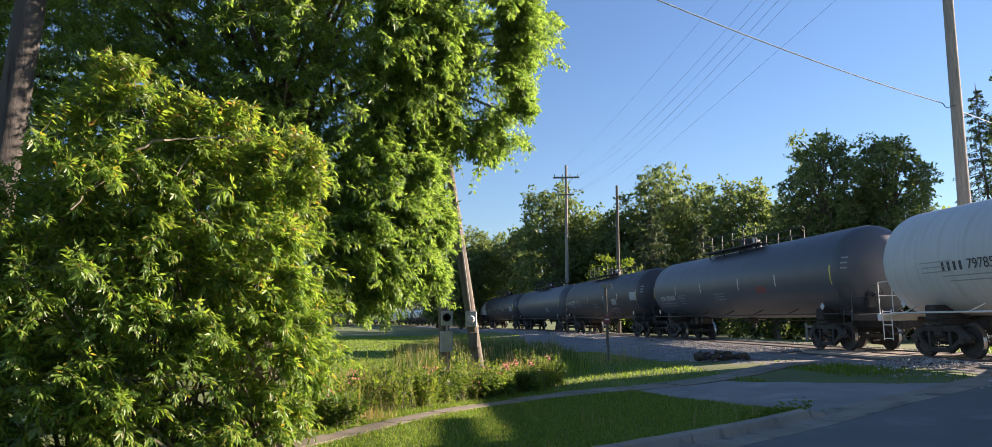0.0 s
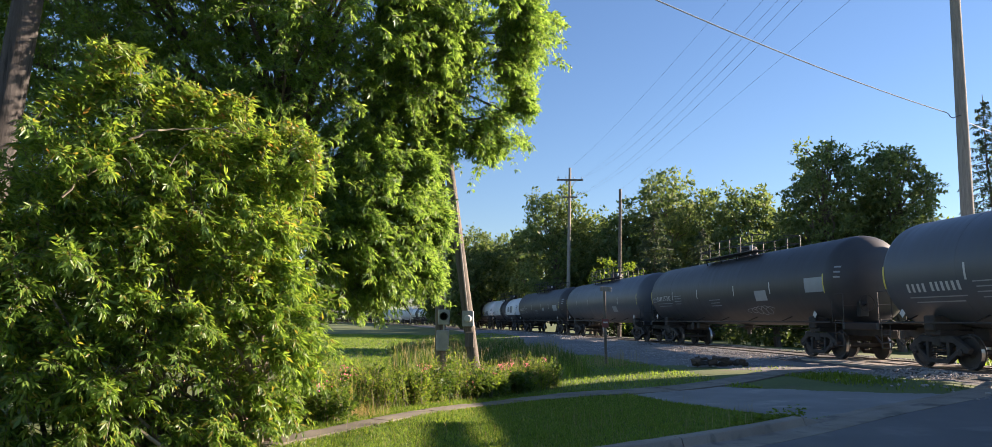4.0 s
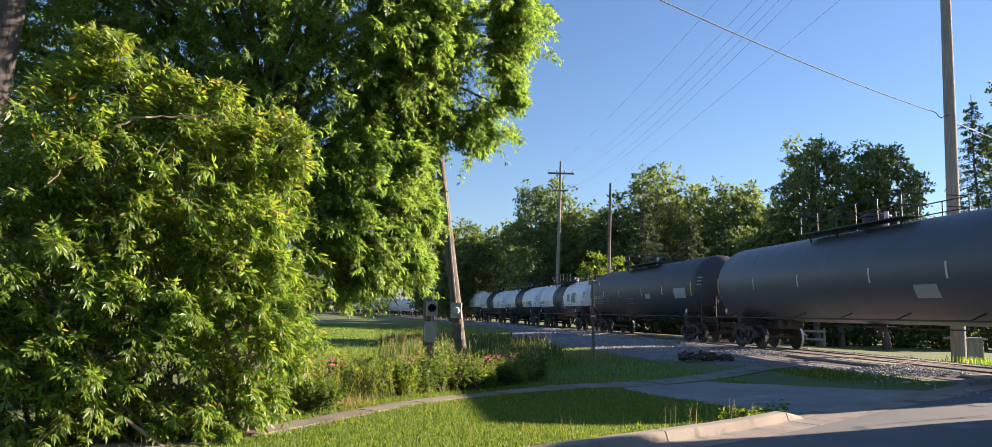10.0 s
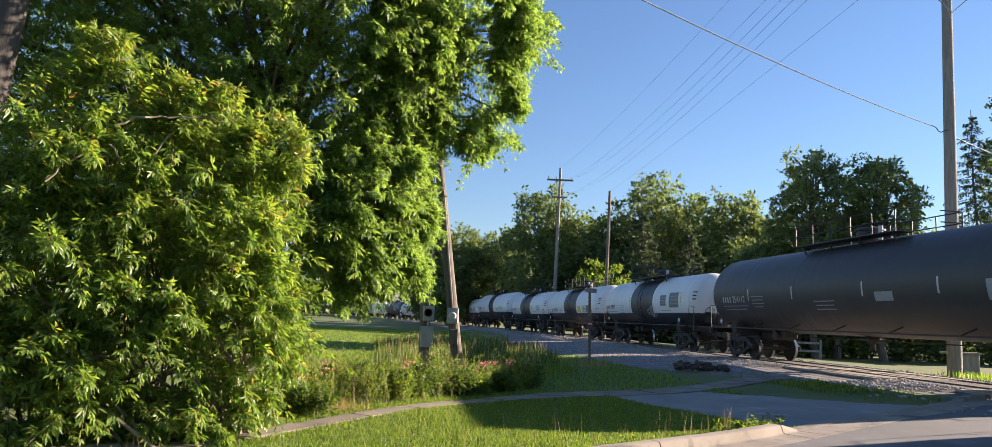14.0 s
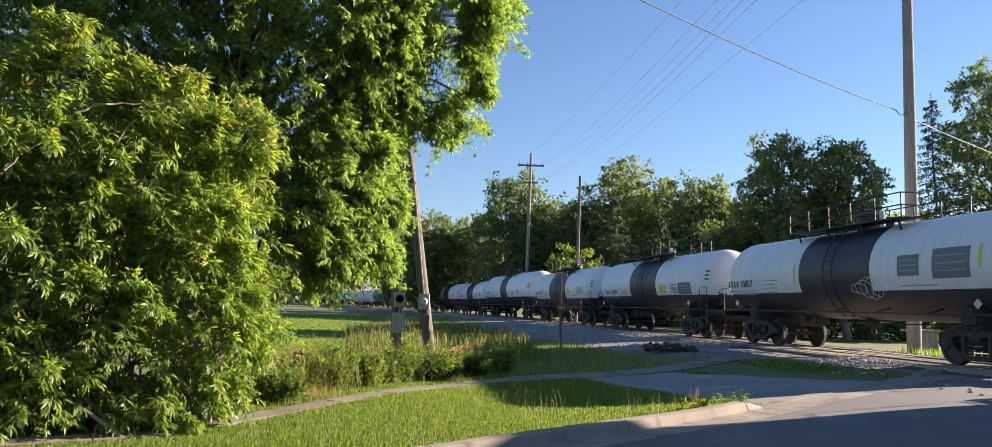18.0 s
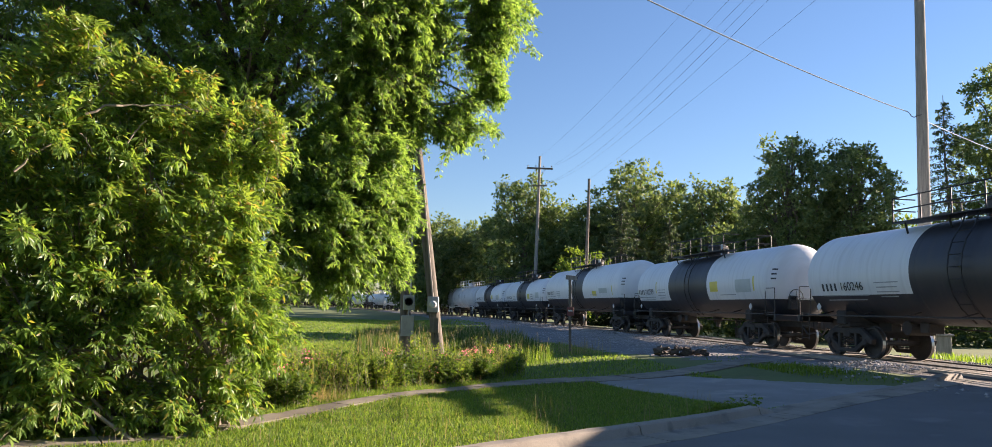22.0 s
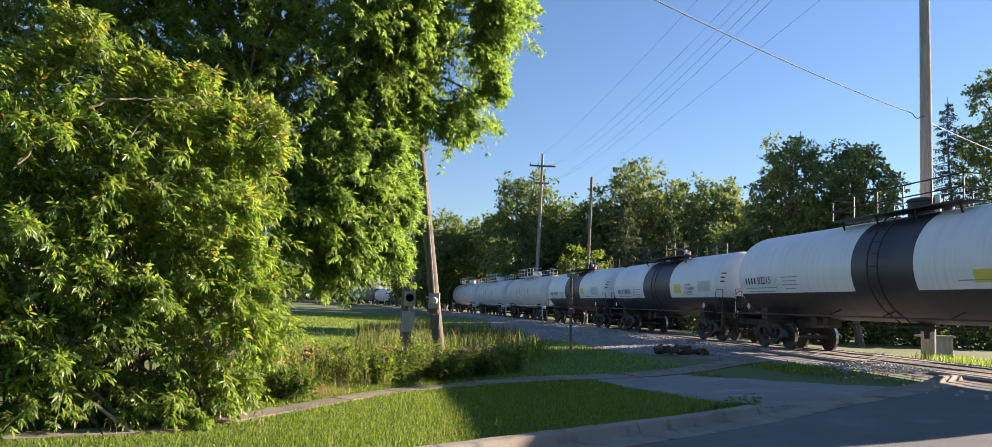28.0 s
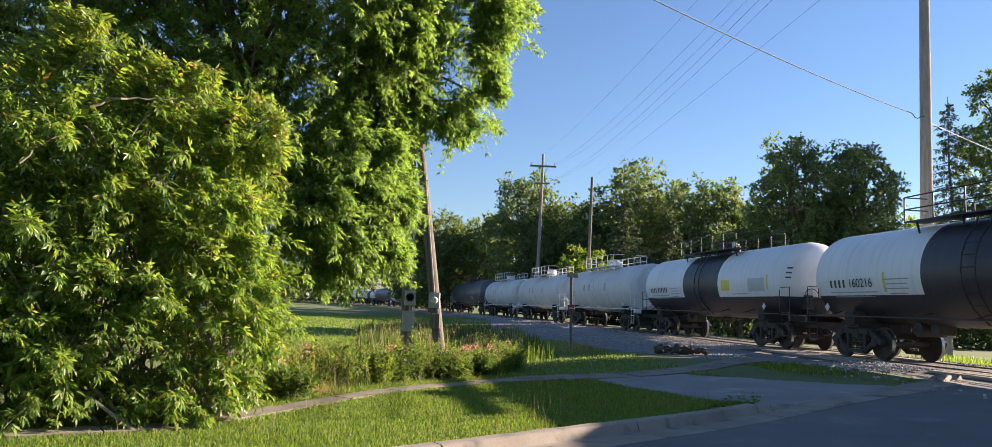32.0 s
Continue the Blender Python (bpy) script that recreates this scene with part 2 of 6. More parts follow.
M_STRAW = foliage("dry_stalks", (0.20, 0.16, 0.08), (0.38, 0.31, 0.17), None, 0.3)
M_FLOWER = foliage("pink_flowers", (0.42, 0.09, 0.20), (0.70, 0.26, 0.42), None, 0.4)
M_BLACK = plain("black_paint", (0.018, 0.018, 0.020), 0.5)
# grime colour, raised as well for the pale glare over the underframe
M_UNDER = surface("hazed_grimy_steel", (0.026, 0.023, 0.020), (0.062, 0.054, 0.046), 0.85, 4.0, 40.0, 0.3)
M_WHEEL = surface("wheel_steel", (0.034, 0.029, 0.025), (0.075, 0.064, 0.054), 0.7, 4.0, 40.0, 0.2, 0.2)
M_TREAD = plain("worn_tread", (0.50, 0.49, 0.47), 0.3, 1.0)
M_WHITE = surface("white_paint", (0.62, 0.62, 0.60), (0.80, 0.80, 0.78), 0.45, 2.0, 40.0, 0.05, c3=(0.40, 0.33, 0.26), wear=0.66)
M_YELLOW = plain("yellow_reflector", (0.72, 0.60, 0.10), 0.4)
M_PALEMARK = plain("pale_marking", (0.60, 0.60, 0.58), 0.5)
M_DARKMARK = plain("dark_marking", (0.05, 0.055, 0.06), 0.5)
M_PALEPANEL = plain("pale_panel", (0.50, 0.53, 0.50), 0.5)
M_RUSTPANEL = plain("faded_red_panel", (0.22, 0.07, 0.06), 0.6)
M_SLATEPANEL = plain("slate_panel", (0.16, 0.175, 0.18), 0.5)
M_GREYPANEL = plain("grey_panel", (0.33, 0.35, 0.36), 0.5)
M_RED = plain("red_sign_paint", (0.20, 0.06, 0.05), 0.6)


# ---- mesh helpers ----
def part(name, bm, material, parent=None, label="", smooth=False):
    """Links a bmesh as ONE mesh object, under a thing or a part."""
    me = bpy.data.meshes.new(name)
    bm.to_mesh(me)
    bm.free()
    for mt in material if isinstance(material, (list, tuple)) else (material,):
        me.materials.append(mt)
    if smooth:
        me.shade_smooth()
    ob = new(name, me)
    if parent:
        ob.parent = parent
    if label:
        ob["label"] = label
    return ob


def raw(name, verts, faces, material, parent=None, label="", smooth=False):
    """Links a mesh from numpy vertices and faces of one corner count."""
    verts, faces = np.asarray(verts, np.float32), np.asarray(faces, np.int32)
    me = bpy.data.meshes.new(name)
    k = faces.shape[1]
    me.vertices.add(len(verts)), me.loops.add(faces.size), me.polygons.add(len(faces))
    me.vertices.foreach_set("co", verts.ravel())
    me.loops.foreach_set("vertex_index", faces.ravel())
    me.polygons.foreach_set("loop_start", np.arange(0, faces.size, k, dtype=np.int32))
    me.update(calc_edges=True)
    me.materials.append(material)
    if smooth:
        me.shade_smooth()
    ob = new(name, me)
    if parent:
        ob.parent = parent
    if label:
        ob["label"] = label
    return ob


def box(bm, c, s, bevel=0.0, rot=None):
    r = bmesh.ops.create_cube(bm, size=1.0)
    m = Matrix.Translation(c) @ (rot or Matrix()) @ Matrix.Diagonal((*s, 1))
    bmesh.ops.transform(bm, matrix=m, verts=r["verts"])
    if bevel:
        es = {e for v in r["verts"] for e in v.link_edges}
        bmesh.ops.bevel(bm, geom=list(es), offset=bevel, segments=1, affect="EDGES")
    return bm


def rod(bm, a, b, ra, rb=None, n=10):
    """A round bar from a to b."""
    a, b = Vector(a), Vector(b)
    r = bmesh.ops.create_cone(bm, cap_ends=True, segments=n, radius1=ra, radius2=ra if rb is None else rb, depth=(b - a).length)
    q = (b - a).to_track_quat("Z", "Y").to_matrix().to_4x4()
    bmesh.ops.transform(bm, matrix=Matrix.Translation((a + b) / 2) @ q, verts=r["verts"])
    return bm


def bent(bm, pts, r, n=6):
    for a, b in zip(pts, pts[1:]):
        rod(bm, a, b, r, r, n)
    return bm


def lathe(bm, profile, axis="Y", n=40, at=(0, 0, 0)):
    """Turns a profile of (along, radius) round an axis."""
    rings = []
    for h, r in profile:
        ring = []
        for k in range(n):
            a = 2 * math.pi * k / n
            c, s = r * math.cos(a), r * math.sin(a)
            p = {"Y": (c, h, s), "X": (h, c, s), "Z": (c, s, h)}[axis]
            ring.append(bm.verts.new(Vector(p) + Vector(at)))
        rings.append(ring)
    for a, b in zip(rings, rings[1:]):
        for k in range(n):
            bm.faces.new((a[k], a[(k + 1) % n], b[(k + 1) % n], b[k]))
    bm.faces.new(rings[0]), bm.faces.new(rings[-1])
    bmesh.ops.recalc_face_normals(bm, faces=bm.faces)
    return bm


def B():
    return bmesh.new()


# ---- the plan: the track is an arc, the ground rises gently to it ----
TR, TH = 878.0, radians(6.81)
TP = (12.635, 22.78)
TC = (TP[0] - TR * math.cos(TH), TP[1] - TR * math.sin(TH))
RAIL_Z = 0.45


def on_track(s, side=0.0):
    a = TH + s / TR
    return TC[0] + (TR + side) * math.cos(a), TC[1] + (TR + side) * math.sin(a)


def track_pose(s, z=RAIL_Z):
    x, y = on_track(s)
    return pose(x, y, z, 0, 0, math.degrees(TH + s / TR))


def off_track(x, y):
    """Metres from the track's middle, negative on the camera's side."""
    return np.hypot(np.asarray(x) - TC[0], np.asarray(y) - TC[1]) - TR


def step01(v):
    v = np.clip(v, 0, 1)
    return v * v * (3 - 2 * v)


def ground_z(x, y):
    d = np.abs(off_track(x, y))
    z = 0.32 * step01((13.0 - d) / 10.5)
    x, y = np.asarray(x, float), np.asarray(y, float)
    ditch = -0.35 * np.exp(-(((x + 1.5) / 2.6) ** 2 + ((y - 20.0) / 3.2) ** 2))
    return z + ditch + 0.02 * np.sin(x * 0.9) * np.cos(y * 0.7)


def gz(x, y):
    return float(ground_z(x, y))


# ---- ground, road, kerb, paths ----
def ground_sheet():
    xs = np.concatenate([np.linspace(-900, -60, 22), np.linspace(-55, -14, 28), np.linspace(-13, 26, 118), np.linspace(27, 90, 40), np.linspace(100, 900, 22)])
    ys = np.concatenate([np.linspace(-400, -20, 12), np.linspace(-15, 5, 21), np.linspace(5.4, 34, 96), np.linspace(35, 130, 60), np.linspace(140, 1500, 30)])
    gx, gy = np.meshgrid(xs, ys, indexing="ij")
    v = np.stack([gx, gy, ground_z(gx, gy) - 0.012], -1).reshape(-1, 3)
    i, j = np.meshgrid(np.arange(len(xs) - 1), np.arange(len(ys) - 1), indexing="ij")
    a = (i * len(ys) + j).ravel()
    f = np.stack([a, a + len(ys), a + len(ys) + 1, a + 1], -1)
    ob = raw("ground", v, f, M_GROUND, smooth=True)
    tagged(ob, "green lawn and bare soil running to the horizon", "ground", kind="structure")


KD = Vector((0.79, 0.613)).normalized()            # along the kerb
KN = Vector((KD.y, -KD.x))                         # towards the road
K0 = Vector((2.25, 9.48))                          # on the kerb's front edge


def kerb_at(u, w=0.0):
    p = K0 + KD * u + KN * w
    return p.x, p.y


def strip(name, rows, material, lift, nu=60, nw=8, u0=-30, u1=30, w0=0.0, w1=1.0, bend=None):
    v = []
    for i in range(nu + 1):
        for j in range(nw + 1):
            u, w = u0 + (u1 - u0) * i / nu, w0 + (w1 - w0) * j / nw
            x, y = kerb_at(u, w)
            v.append((x, y, gz(x, y) + lift))
    a = np.array([i * (nw + 1) + j for i in range(nu) for j in range(nw)])
    return raw(name, v, np.stack([a, a + nw + 1, a + nw + 2, a + 1], -1)[:, ::-1], material, smooth=True)


def polygon_sheet(name, pts, material, lift, cell=0.25, edge=0.08):
    """A sheet over a polygon of the plan that follows the ground, with a ragged border."""
    pts = np.array(pts, float)
    lo, hi = pts.min(0), pts.max(0)
    xs, ys = np.arange(lo[0], hi[0], cell), np.arange(lo[1], hi[1], cell)
    gx, gy = np.meshgrid(xs, ys, indexing="ij")
    inside = np.zeros(gx.shape, bool)
    jx, jy = gx + edge * np.sin(gy * 5.1 + gx * 2.3), gy + edge * np.sin(gx * 4.7 - gy * 1.9)
    for (x1, y1), (x2, y2) in zip(pts, np.roll(pts, -1, 0)):
        hit = (y1 > jy) != (y2 > jy)
        with np.errstate(divide="ignore", invalid="ignore"):
            inside ^= hit & (jx < (x2 - x1) * (jy - y1) / (y2 - y1) + x1)
    keep = inside[:-1, :-1] & inside[1:, :-1] & inside[:-1, 1:] & inside[1:, 1:]
    full = np.zeros(gx.shape, int)
    for du in (0, 1):
        for dv in (0, 1):
            full[du:len(xs) - 1 + du, dv:len(ys) - 1 + dv] += keep
    z = ground_z(gx, gy) + np.where(full == 4, lift, -0.035)     # the border dips into the ground
    v = np.stack([gx, gy, z], -1).reshape(-1, 3)
    n = len(ys)
    i, j = np.nonzero(keep)
    a = i * n + j
    return raw(name, v, np.stack([a, a + n, a + n + 1, a + 1], -1), material, smooth=True)


RAMP = 3.25                                        # along the kerb: where it dips to the drive


def kerb():
    """Kerb stones with a gutter pan, one casting after another."""
    top = new("kerb")
    tagged(top, "weathered concrete kerb with a cracked joint, dipping at the drive", "kerb", kind="structure")
    def casting(u0, u1, h0, h1, gap=0.012):
        bm = B()
        prof = [(-0.17, 0), (-0.17, 1.0), (-0.03, 1.0), (0.0, 0.9), (0.035, 0.12), (0.06, 0.02), (0.50, 0.0), (0.50, -0.6)]
        rings = []
        nu = max(2, int((u1 - u0) / 0.35))
        for i in range(nu + 1):
            u = u0 + gap / 2 + (u1 - u0 - gap) * i / nu
            h = h0 + (h1 - h0) * i / nu
            ring = []
            for w, k in prof:
                x, y = kerb_at(u, w)
                wob = 0.004 * math.sin(u * 9.0 + w * 21)
                ring.append(bm.verts.new((x, y, gz(x, y) + (h * k + 0.012 + wob if k > 0 else (0.012 if k == 0 and w > 0 else -0.1)))))
            rings.append(ring)
        for a, b in zip(rings, rings[1:]):
            for k in range(len(prof) - 1):
                bm.faces.new((a[k], a[k + 1], b[k + 1], b[k]))
        bm.faces.new(rings[0]), bm.faces.new(rings[-1][::-1])
        bmesh.ops.recalc_face_normals(bm, faces=bm.faces)
        part("kerb_stone", bm, M_CONCRETE, top)
    for u0, u1, h0, h1 in [(-12.2, -9.15, 0.13, 0.13), (-9.15, -6.1, 0.13, 0.13), (-6.1, -3.05, 0.13, 0.13), (-3.05, 0.0, 0.13, 0.13), (0.0, RAMP - 0.45, 0.13, 0.13), (RAMP - 0.45, RAMP, 0.13, 0.02),
                           (RAMP, RAMP + 3.1, 0.012, 0.012), (RAMP + 3.1, RAMP + 6.3, 0.012, 0.012), (RAMP + 6.3, RAMP + 7.0, 0.02, 0.11), (RAMP + 7.0, RAMP + 8.0, 0.11, 0.11)]:
        casting(u0, u1, h0, h1, 0.02)


PATH_LINE = [(-9.0, 6.6), (-6.5, 7.3), (-4.6, 8.05), (-3.4, 8.85), (-2.72, 10.2), (-2.05, 11.6), (-1.30, 12.95), (-0.45, 14.25), (0.58, 15.65), (1.62, 16.4), (3.11, 16.88), (4.25, 17.42), (5.87, 18.77), (8.0, 20.97), (9.3, 22.1)]


def path_half(x):
    """Half the width of the foot path: overgrown by the thicket, wider towards the drive."""
    return 0.20 + 0.27 * np.clip((np.asarray(x) + 0.5) / 2.0, 0, 1)


def path_point(u):
    """A point and the direction along the foot path, u metres from its start."""
    for a, b in zip(PATH_LINE, PATH_LINE[1:]):
        a, b = Vector(a), Vector(b)
        d = (b - a).length
        if u <= d:
            return a + (b - a) * (u / d), (b - a) / d
        u -= d
    return b, (b - a).normalized()


def foot_path():
    top = new("foot_path")
    tagged(top, "narrow worn concrete foot path curving through the grass", "path", kind="structure")
    total = sum((Vector(b) - Vector(a)).length for a, b in zip(PATH_LINE, PATH_LINE[1:]))
    u = 0.0
    while u < total - 1.2:
        bm = B()
        lo, hi = [], []
        for k in range(5):
            p, d = path_point(u + 0.01 + 1.33 * k / 4)
            q = Vector((d.y, -d.x))
            half = float(path_half(p.x))
            for w in (-half, half):
                e = p + q * w
                z = gz(e.x, e.y) + 0.022 + 0.006 * math.sin(u * 3)
                hi.append(bm.verts.new((e.x, e.y, z)))
                lo.append(bm.verts.new((e.x, e.y, z - 0.1)))
        for k in range(0, 8, 2):
            bm.faces.new((hi[k], hi[k + 1], hi[k + 3], hi[k + 2]))
            bm.faces.new((hi[k], hi[k + 2], lo[k + 2], lo[k]))
            bm.faces.new((hi[k + 1], lo[k + 1], lo[k + 3], hi[k + 3]))
        bm.faces.new((hi[0], lo[0], lo[1], hi[1])), bm.faces.new((hi[8], hi[9], lo[9], lo[8]))
        bmesh.ops.recalc_face_normals(bm, faces=bm.faces)
        part("paving_slab", bm, M_WALK, top)
        u += 1.35


def roads():
    ob = strip("road", None, M_ASPHALT, 0.006, 70, 12, -30, 55, 0.49, 10.0)
    tagged(ob, "grey asphalt street with fine cracks, climbing to the crossing", "road", kind="structure")
    ob = polygon_sheet("drive", [(2.75, 16.3), (3.2, 14.9), (3.75, 13.81), (4.26, 12.7), (4.9, 11.55), (6.35, 12.4), (9.5, 14.75), (8.39, 15.0), (7.42, 15.5), (6.48, 16.3), (5.5, 17.2), (5.1, 17.9), (3.9, 17.2)], M_DRIVE, 0.005, 0.09, 0.06)
    tagged(ob, "worn grey asphalt apron between street and foot path", "pavement", kind="structure")
    ob = polygon_sheet("gravel_shoulder", [on_track(s, w) for s, w in [(-25, -3.0), (-3, -3.2), (0, -6.0), (3, -7.2), (8, -7.6), (16, -8.6), (40, -8.2), (80, -6.2), (140, -4.4)]] + [on_track(s, w) for s, w in [(140, 3.0), (60, 3.0), (-25, 3.0)]], M_BALLAST, 0.008, 0.22, 0.25)
    tagged(ob, "dusty grey gravel shoulder beside the track", "gravel", kind="structure")


def track():
    top = new("railway_track")
    tagged(top, "single railway track with rusty rails on dark wooden sleepers", "railway track", kind="structure")
    # rails
    prof = [(-0.07, -0.16), (0.07, -0.16), (0.07, -0.145), (0.012, -0.125), (0.012, -0.045), (0.036, -0.032), (0.036, 0.0), (-0.036, 0.0), (-0.036, -0.032), (-0.012, -0.045), (-0.012, -0.125), (-0.07, -0.145)]
    for side in (-0.755, 0.755):
        bm, rings = B(), []
        for k in range(240):
            s = -260 + k * 3.0
            ring = []
            for w, h in prof:
                x, y = on_track(s, side + w)
                ring.append(bm.verts.new((x, y, RAIL_Z + h)))
            rings.append(ring)
        for a, b in zip(rings, rings[1:]):
            for k in range(len(prof)):
                f = bm.faces.new((a[k], a[(k + 1) % len(prof)], b[(k + 1) % len(prof)], b[k]))
                f.material_index = 1 if k == 6 else 0
        bmesh.ops.recalc_face_normals(bm, faces=bm.faces)
        part("rail", bm, (M_RAIL, M_RAILTOP), top, "rusty steel rail with a polished head")
    # sleepers
    bm = box(B(), (0, 0, 0), (2.59, 0.225, 0.18), 0.012)
    first = part("sleeper", bm, M_TIE, top)
    for k in range(150):
        s = -12 + k * 0.52
        o = first if k == 0 else first.copy()
        if k:
            scene.collection.objects.link(o)
        o.matrix_basis = track_pose(s + rng.uniform(-0.03, 0.03), RAIL_Z - 0.25) @ pose(rng.uniform(-0.03, 0.03), 0, 0, 0, 0, rng.uniform(-1, 1))
    # crossing: timbers and concrete between and beside the rails
    bm = box(B(), (0, 0, 0), (0.23, 2.5, 0.12), 0.012)
    first, made = None, 0
    for s in (-16.2, -13.68, -11.16, -8.64, -6.12, -0.6, 1.94):
        for w in (-1.85, -1.6, -1.36, -1.11, -0.48, -0.24, 0.0, 0.24, 0.48, 1.11, 1.36):
            if first is None:
                o = first = part("crossing_plank", bm, M_PLANK, top, "weathered crossing timber")
            else:
                o = first.copy()
                scene.collection.objects.link(o)
            o.matrix_basis = track_pose(s + rng.uniform(-0.08, 0.08), RAIL_Z - 0.075 + rng.uniform(-0.012, 0.008)) @ pose(w, 0, 0, rng.uniform(-0.4, 0.4), 0, rng.uniform(-0.5, 0.5))


def stones():
    """Loose ballast beside the sleepers: joined, past counting."""
    ico = bmesh.new()
    bmesh.ops.create_icosphere(ico, subdivisions=1, radius=1.0)
    base = np.array([v.co[:] for v in ico.verts]) * (1, 0.8, 0.65)
    tri = np.array([[v.index for v in f.verts] for f in ico.faces])
    ico.free()
    n = 15000
    s = np.concatenate([rng.uniform(-12, 30, n * 3 // 4), rng.uniform(30, 75, n - n * 3 // 4)])
    w = np.where(rng.random(n) < 0.8, rng.normal(-2.3, 0.95, n), rng.normal(1.9, 0.6, n))
    w = np.where((s > 1) & (s < 22) & (rng.random(n) < 0.3), rng.normal(-4.6, 1.2, n), w)
    keep = ~((s < -4.7) & (s > -17.5) & (np.abs(w) < 4.0)) & ~((s > -2.0) & (s < 3.3) & (w > -4) & (w < 1.6)) & (w > -7.2)
    s, w = s[keep], w[keep]
    n = len(s)
    a = TH + s / TR
    x, y = TC[0] + (TR + w) * np.cos(a), TC[1] + (TR + w) * np.sin(a)
    r = rng.uniform(0.018, 0.048, n) * np.where(s > 30, 1.4, 1.0)
    v = base[None] * r[:, None, None] * rng.uniform(0.7, 1.25, (n, len(base), 1))
    t = rng.uniform(0, 6.28, n)
    c, sn = np.cos(t)[:, None], np.sin(t)[:, None]
    v = np.stack([v[..., 0] * c - v[..., 1] * sn, v[..., 0] * sn + v[..., 1] * c, v[..., 2]], -1)
    heap = np.where(w > -3.2, 0.02 + 0.10 * np.clip(1 - np.abs(np.abs(w) - 1.6) / 1.4, 0, 1), 0.015)
    v += np.stack([x, y, ground_z(x, y) + heap], -1)[:, None]
    f = (tri[None] + (np.arange(n) * len(base))[:, None, None]).reshape(-1, 3)
    ob = raw("ballast_stones", v.reshape(-1, 3), f, M_STONE)
    tagged(ob, "loose grey crushed stone heaped along the track", "ballast", kind="stuff")


def ballast_bed():
    prof = [(-2.6, -0.02), (-1.75, 0.10), (-1.3, 0.125), (1.3, 0.125), (1.75, 0.10), (2.6, -0.02)]
    v = []
    for k in range(341):
        s = -260 + k * 2.0
        for w, h in prof:
            x, y = on_track(s, w)
            v.append((x, y, 0.32 + h - 0.03 if -1.8 < w < 1.8 else gz(x, y) + h))
    m = len(prof)
    a = np.array([i * m + j for i in range(340) for j in range(m - 1)])
    ob = raw("ballast_bed", v, np.stack([a, a + m, a + m + 1, a + 1], -1)[:, ::-1], M_BED, smooth=True)
    tagged(ob, "raised bed of grey stone dust under the sleepers", "ballast", kind="structure")


ground_sheet()
roads()
kerb()
foot_path()
ballast_bed()
track()
stones()


# ---- leaves, trees, weeds, grass ----
def leaf_mesh(base, along, across, length, width, fold=0.25):
    """Folded leaves: base points, unit directions along and across, sizes. Four corners and two triangles each."""
    n = len(base)
    up = np.cross(along, across)
    mid = base + along * (length * 0.45)[:, None]
    tip = base + along * length[:, None]
    lift = up * (width * fold)[:, None]
    v = np.stack([base, mid - across * (width / 2)[:, None] + lift, tip, mid + across * (width / 2)[:, None] + lift], 1).reshape(-1, 3)
    a = np.arange(n)[:, None] * 4
    f = np.concatenate([a + [0, 1, 2], a + [0, 2, 3]], 1).reshape(-1, 3)
    return v, f


def unit(v):
    return v / np.maximum(np.linalg.norm(v, axis=-1, keepdims=True), 1e-6)


def scattered(centers, radii, count, shell=0.55):
    """Points in a union of ellipsoids, denser to the outside, with outward directions."""
    centers, radii = np.asarray(centers, float), np.asarray(radii, float)
    vol = radii.prod(1) ** (2 / 3)
    k = rng.choice(len(centers), count, p=vol / vol.sum())
    d = unit(rng.normal(size=(count, 3)))
    rad = shell + (1 - shell) * rng.random(count) ** 0.6
    return centers[k] + d * radii[k] * rad[:, None], unit(d / radii[k])


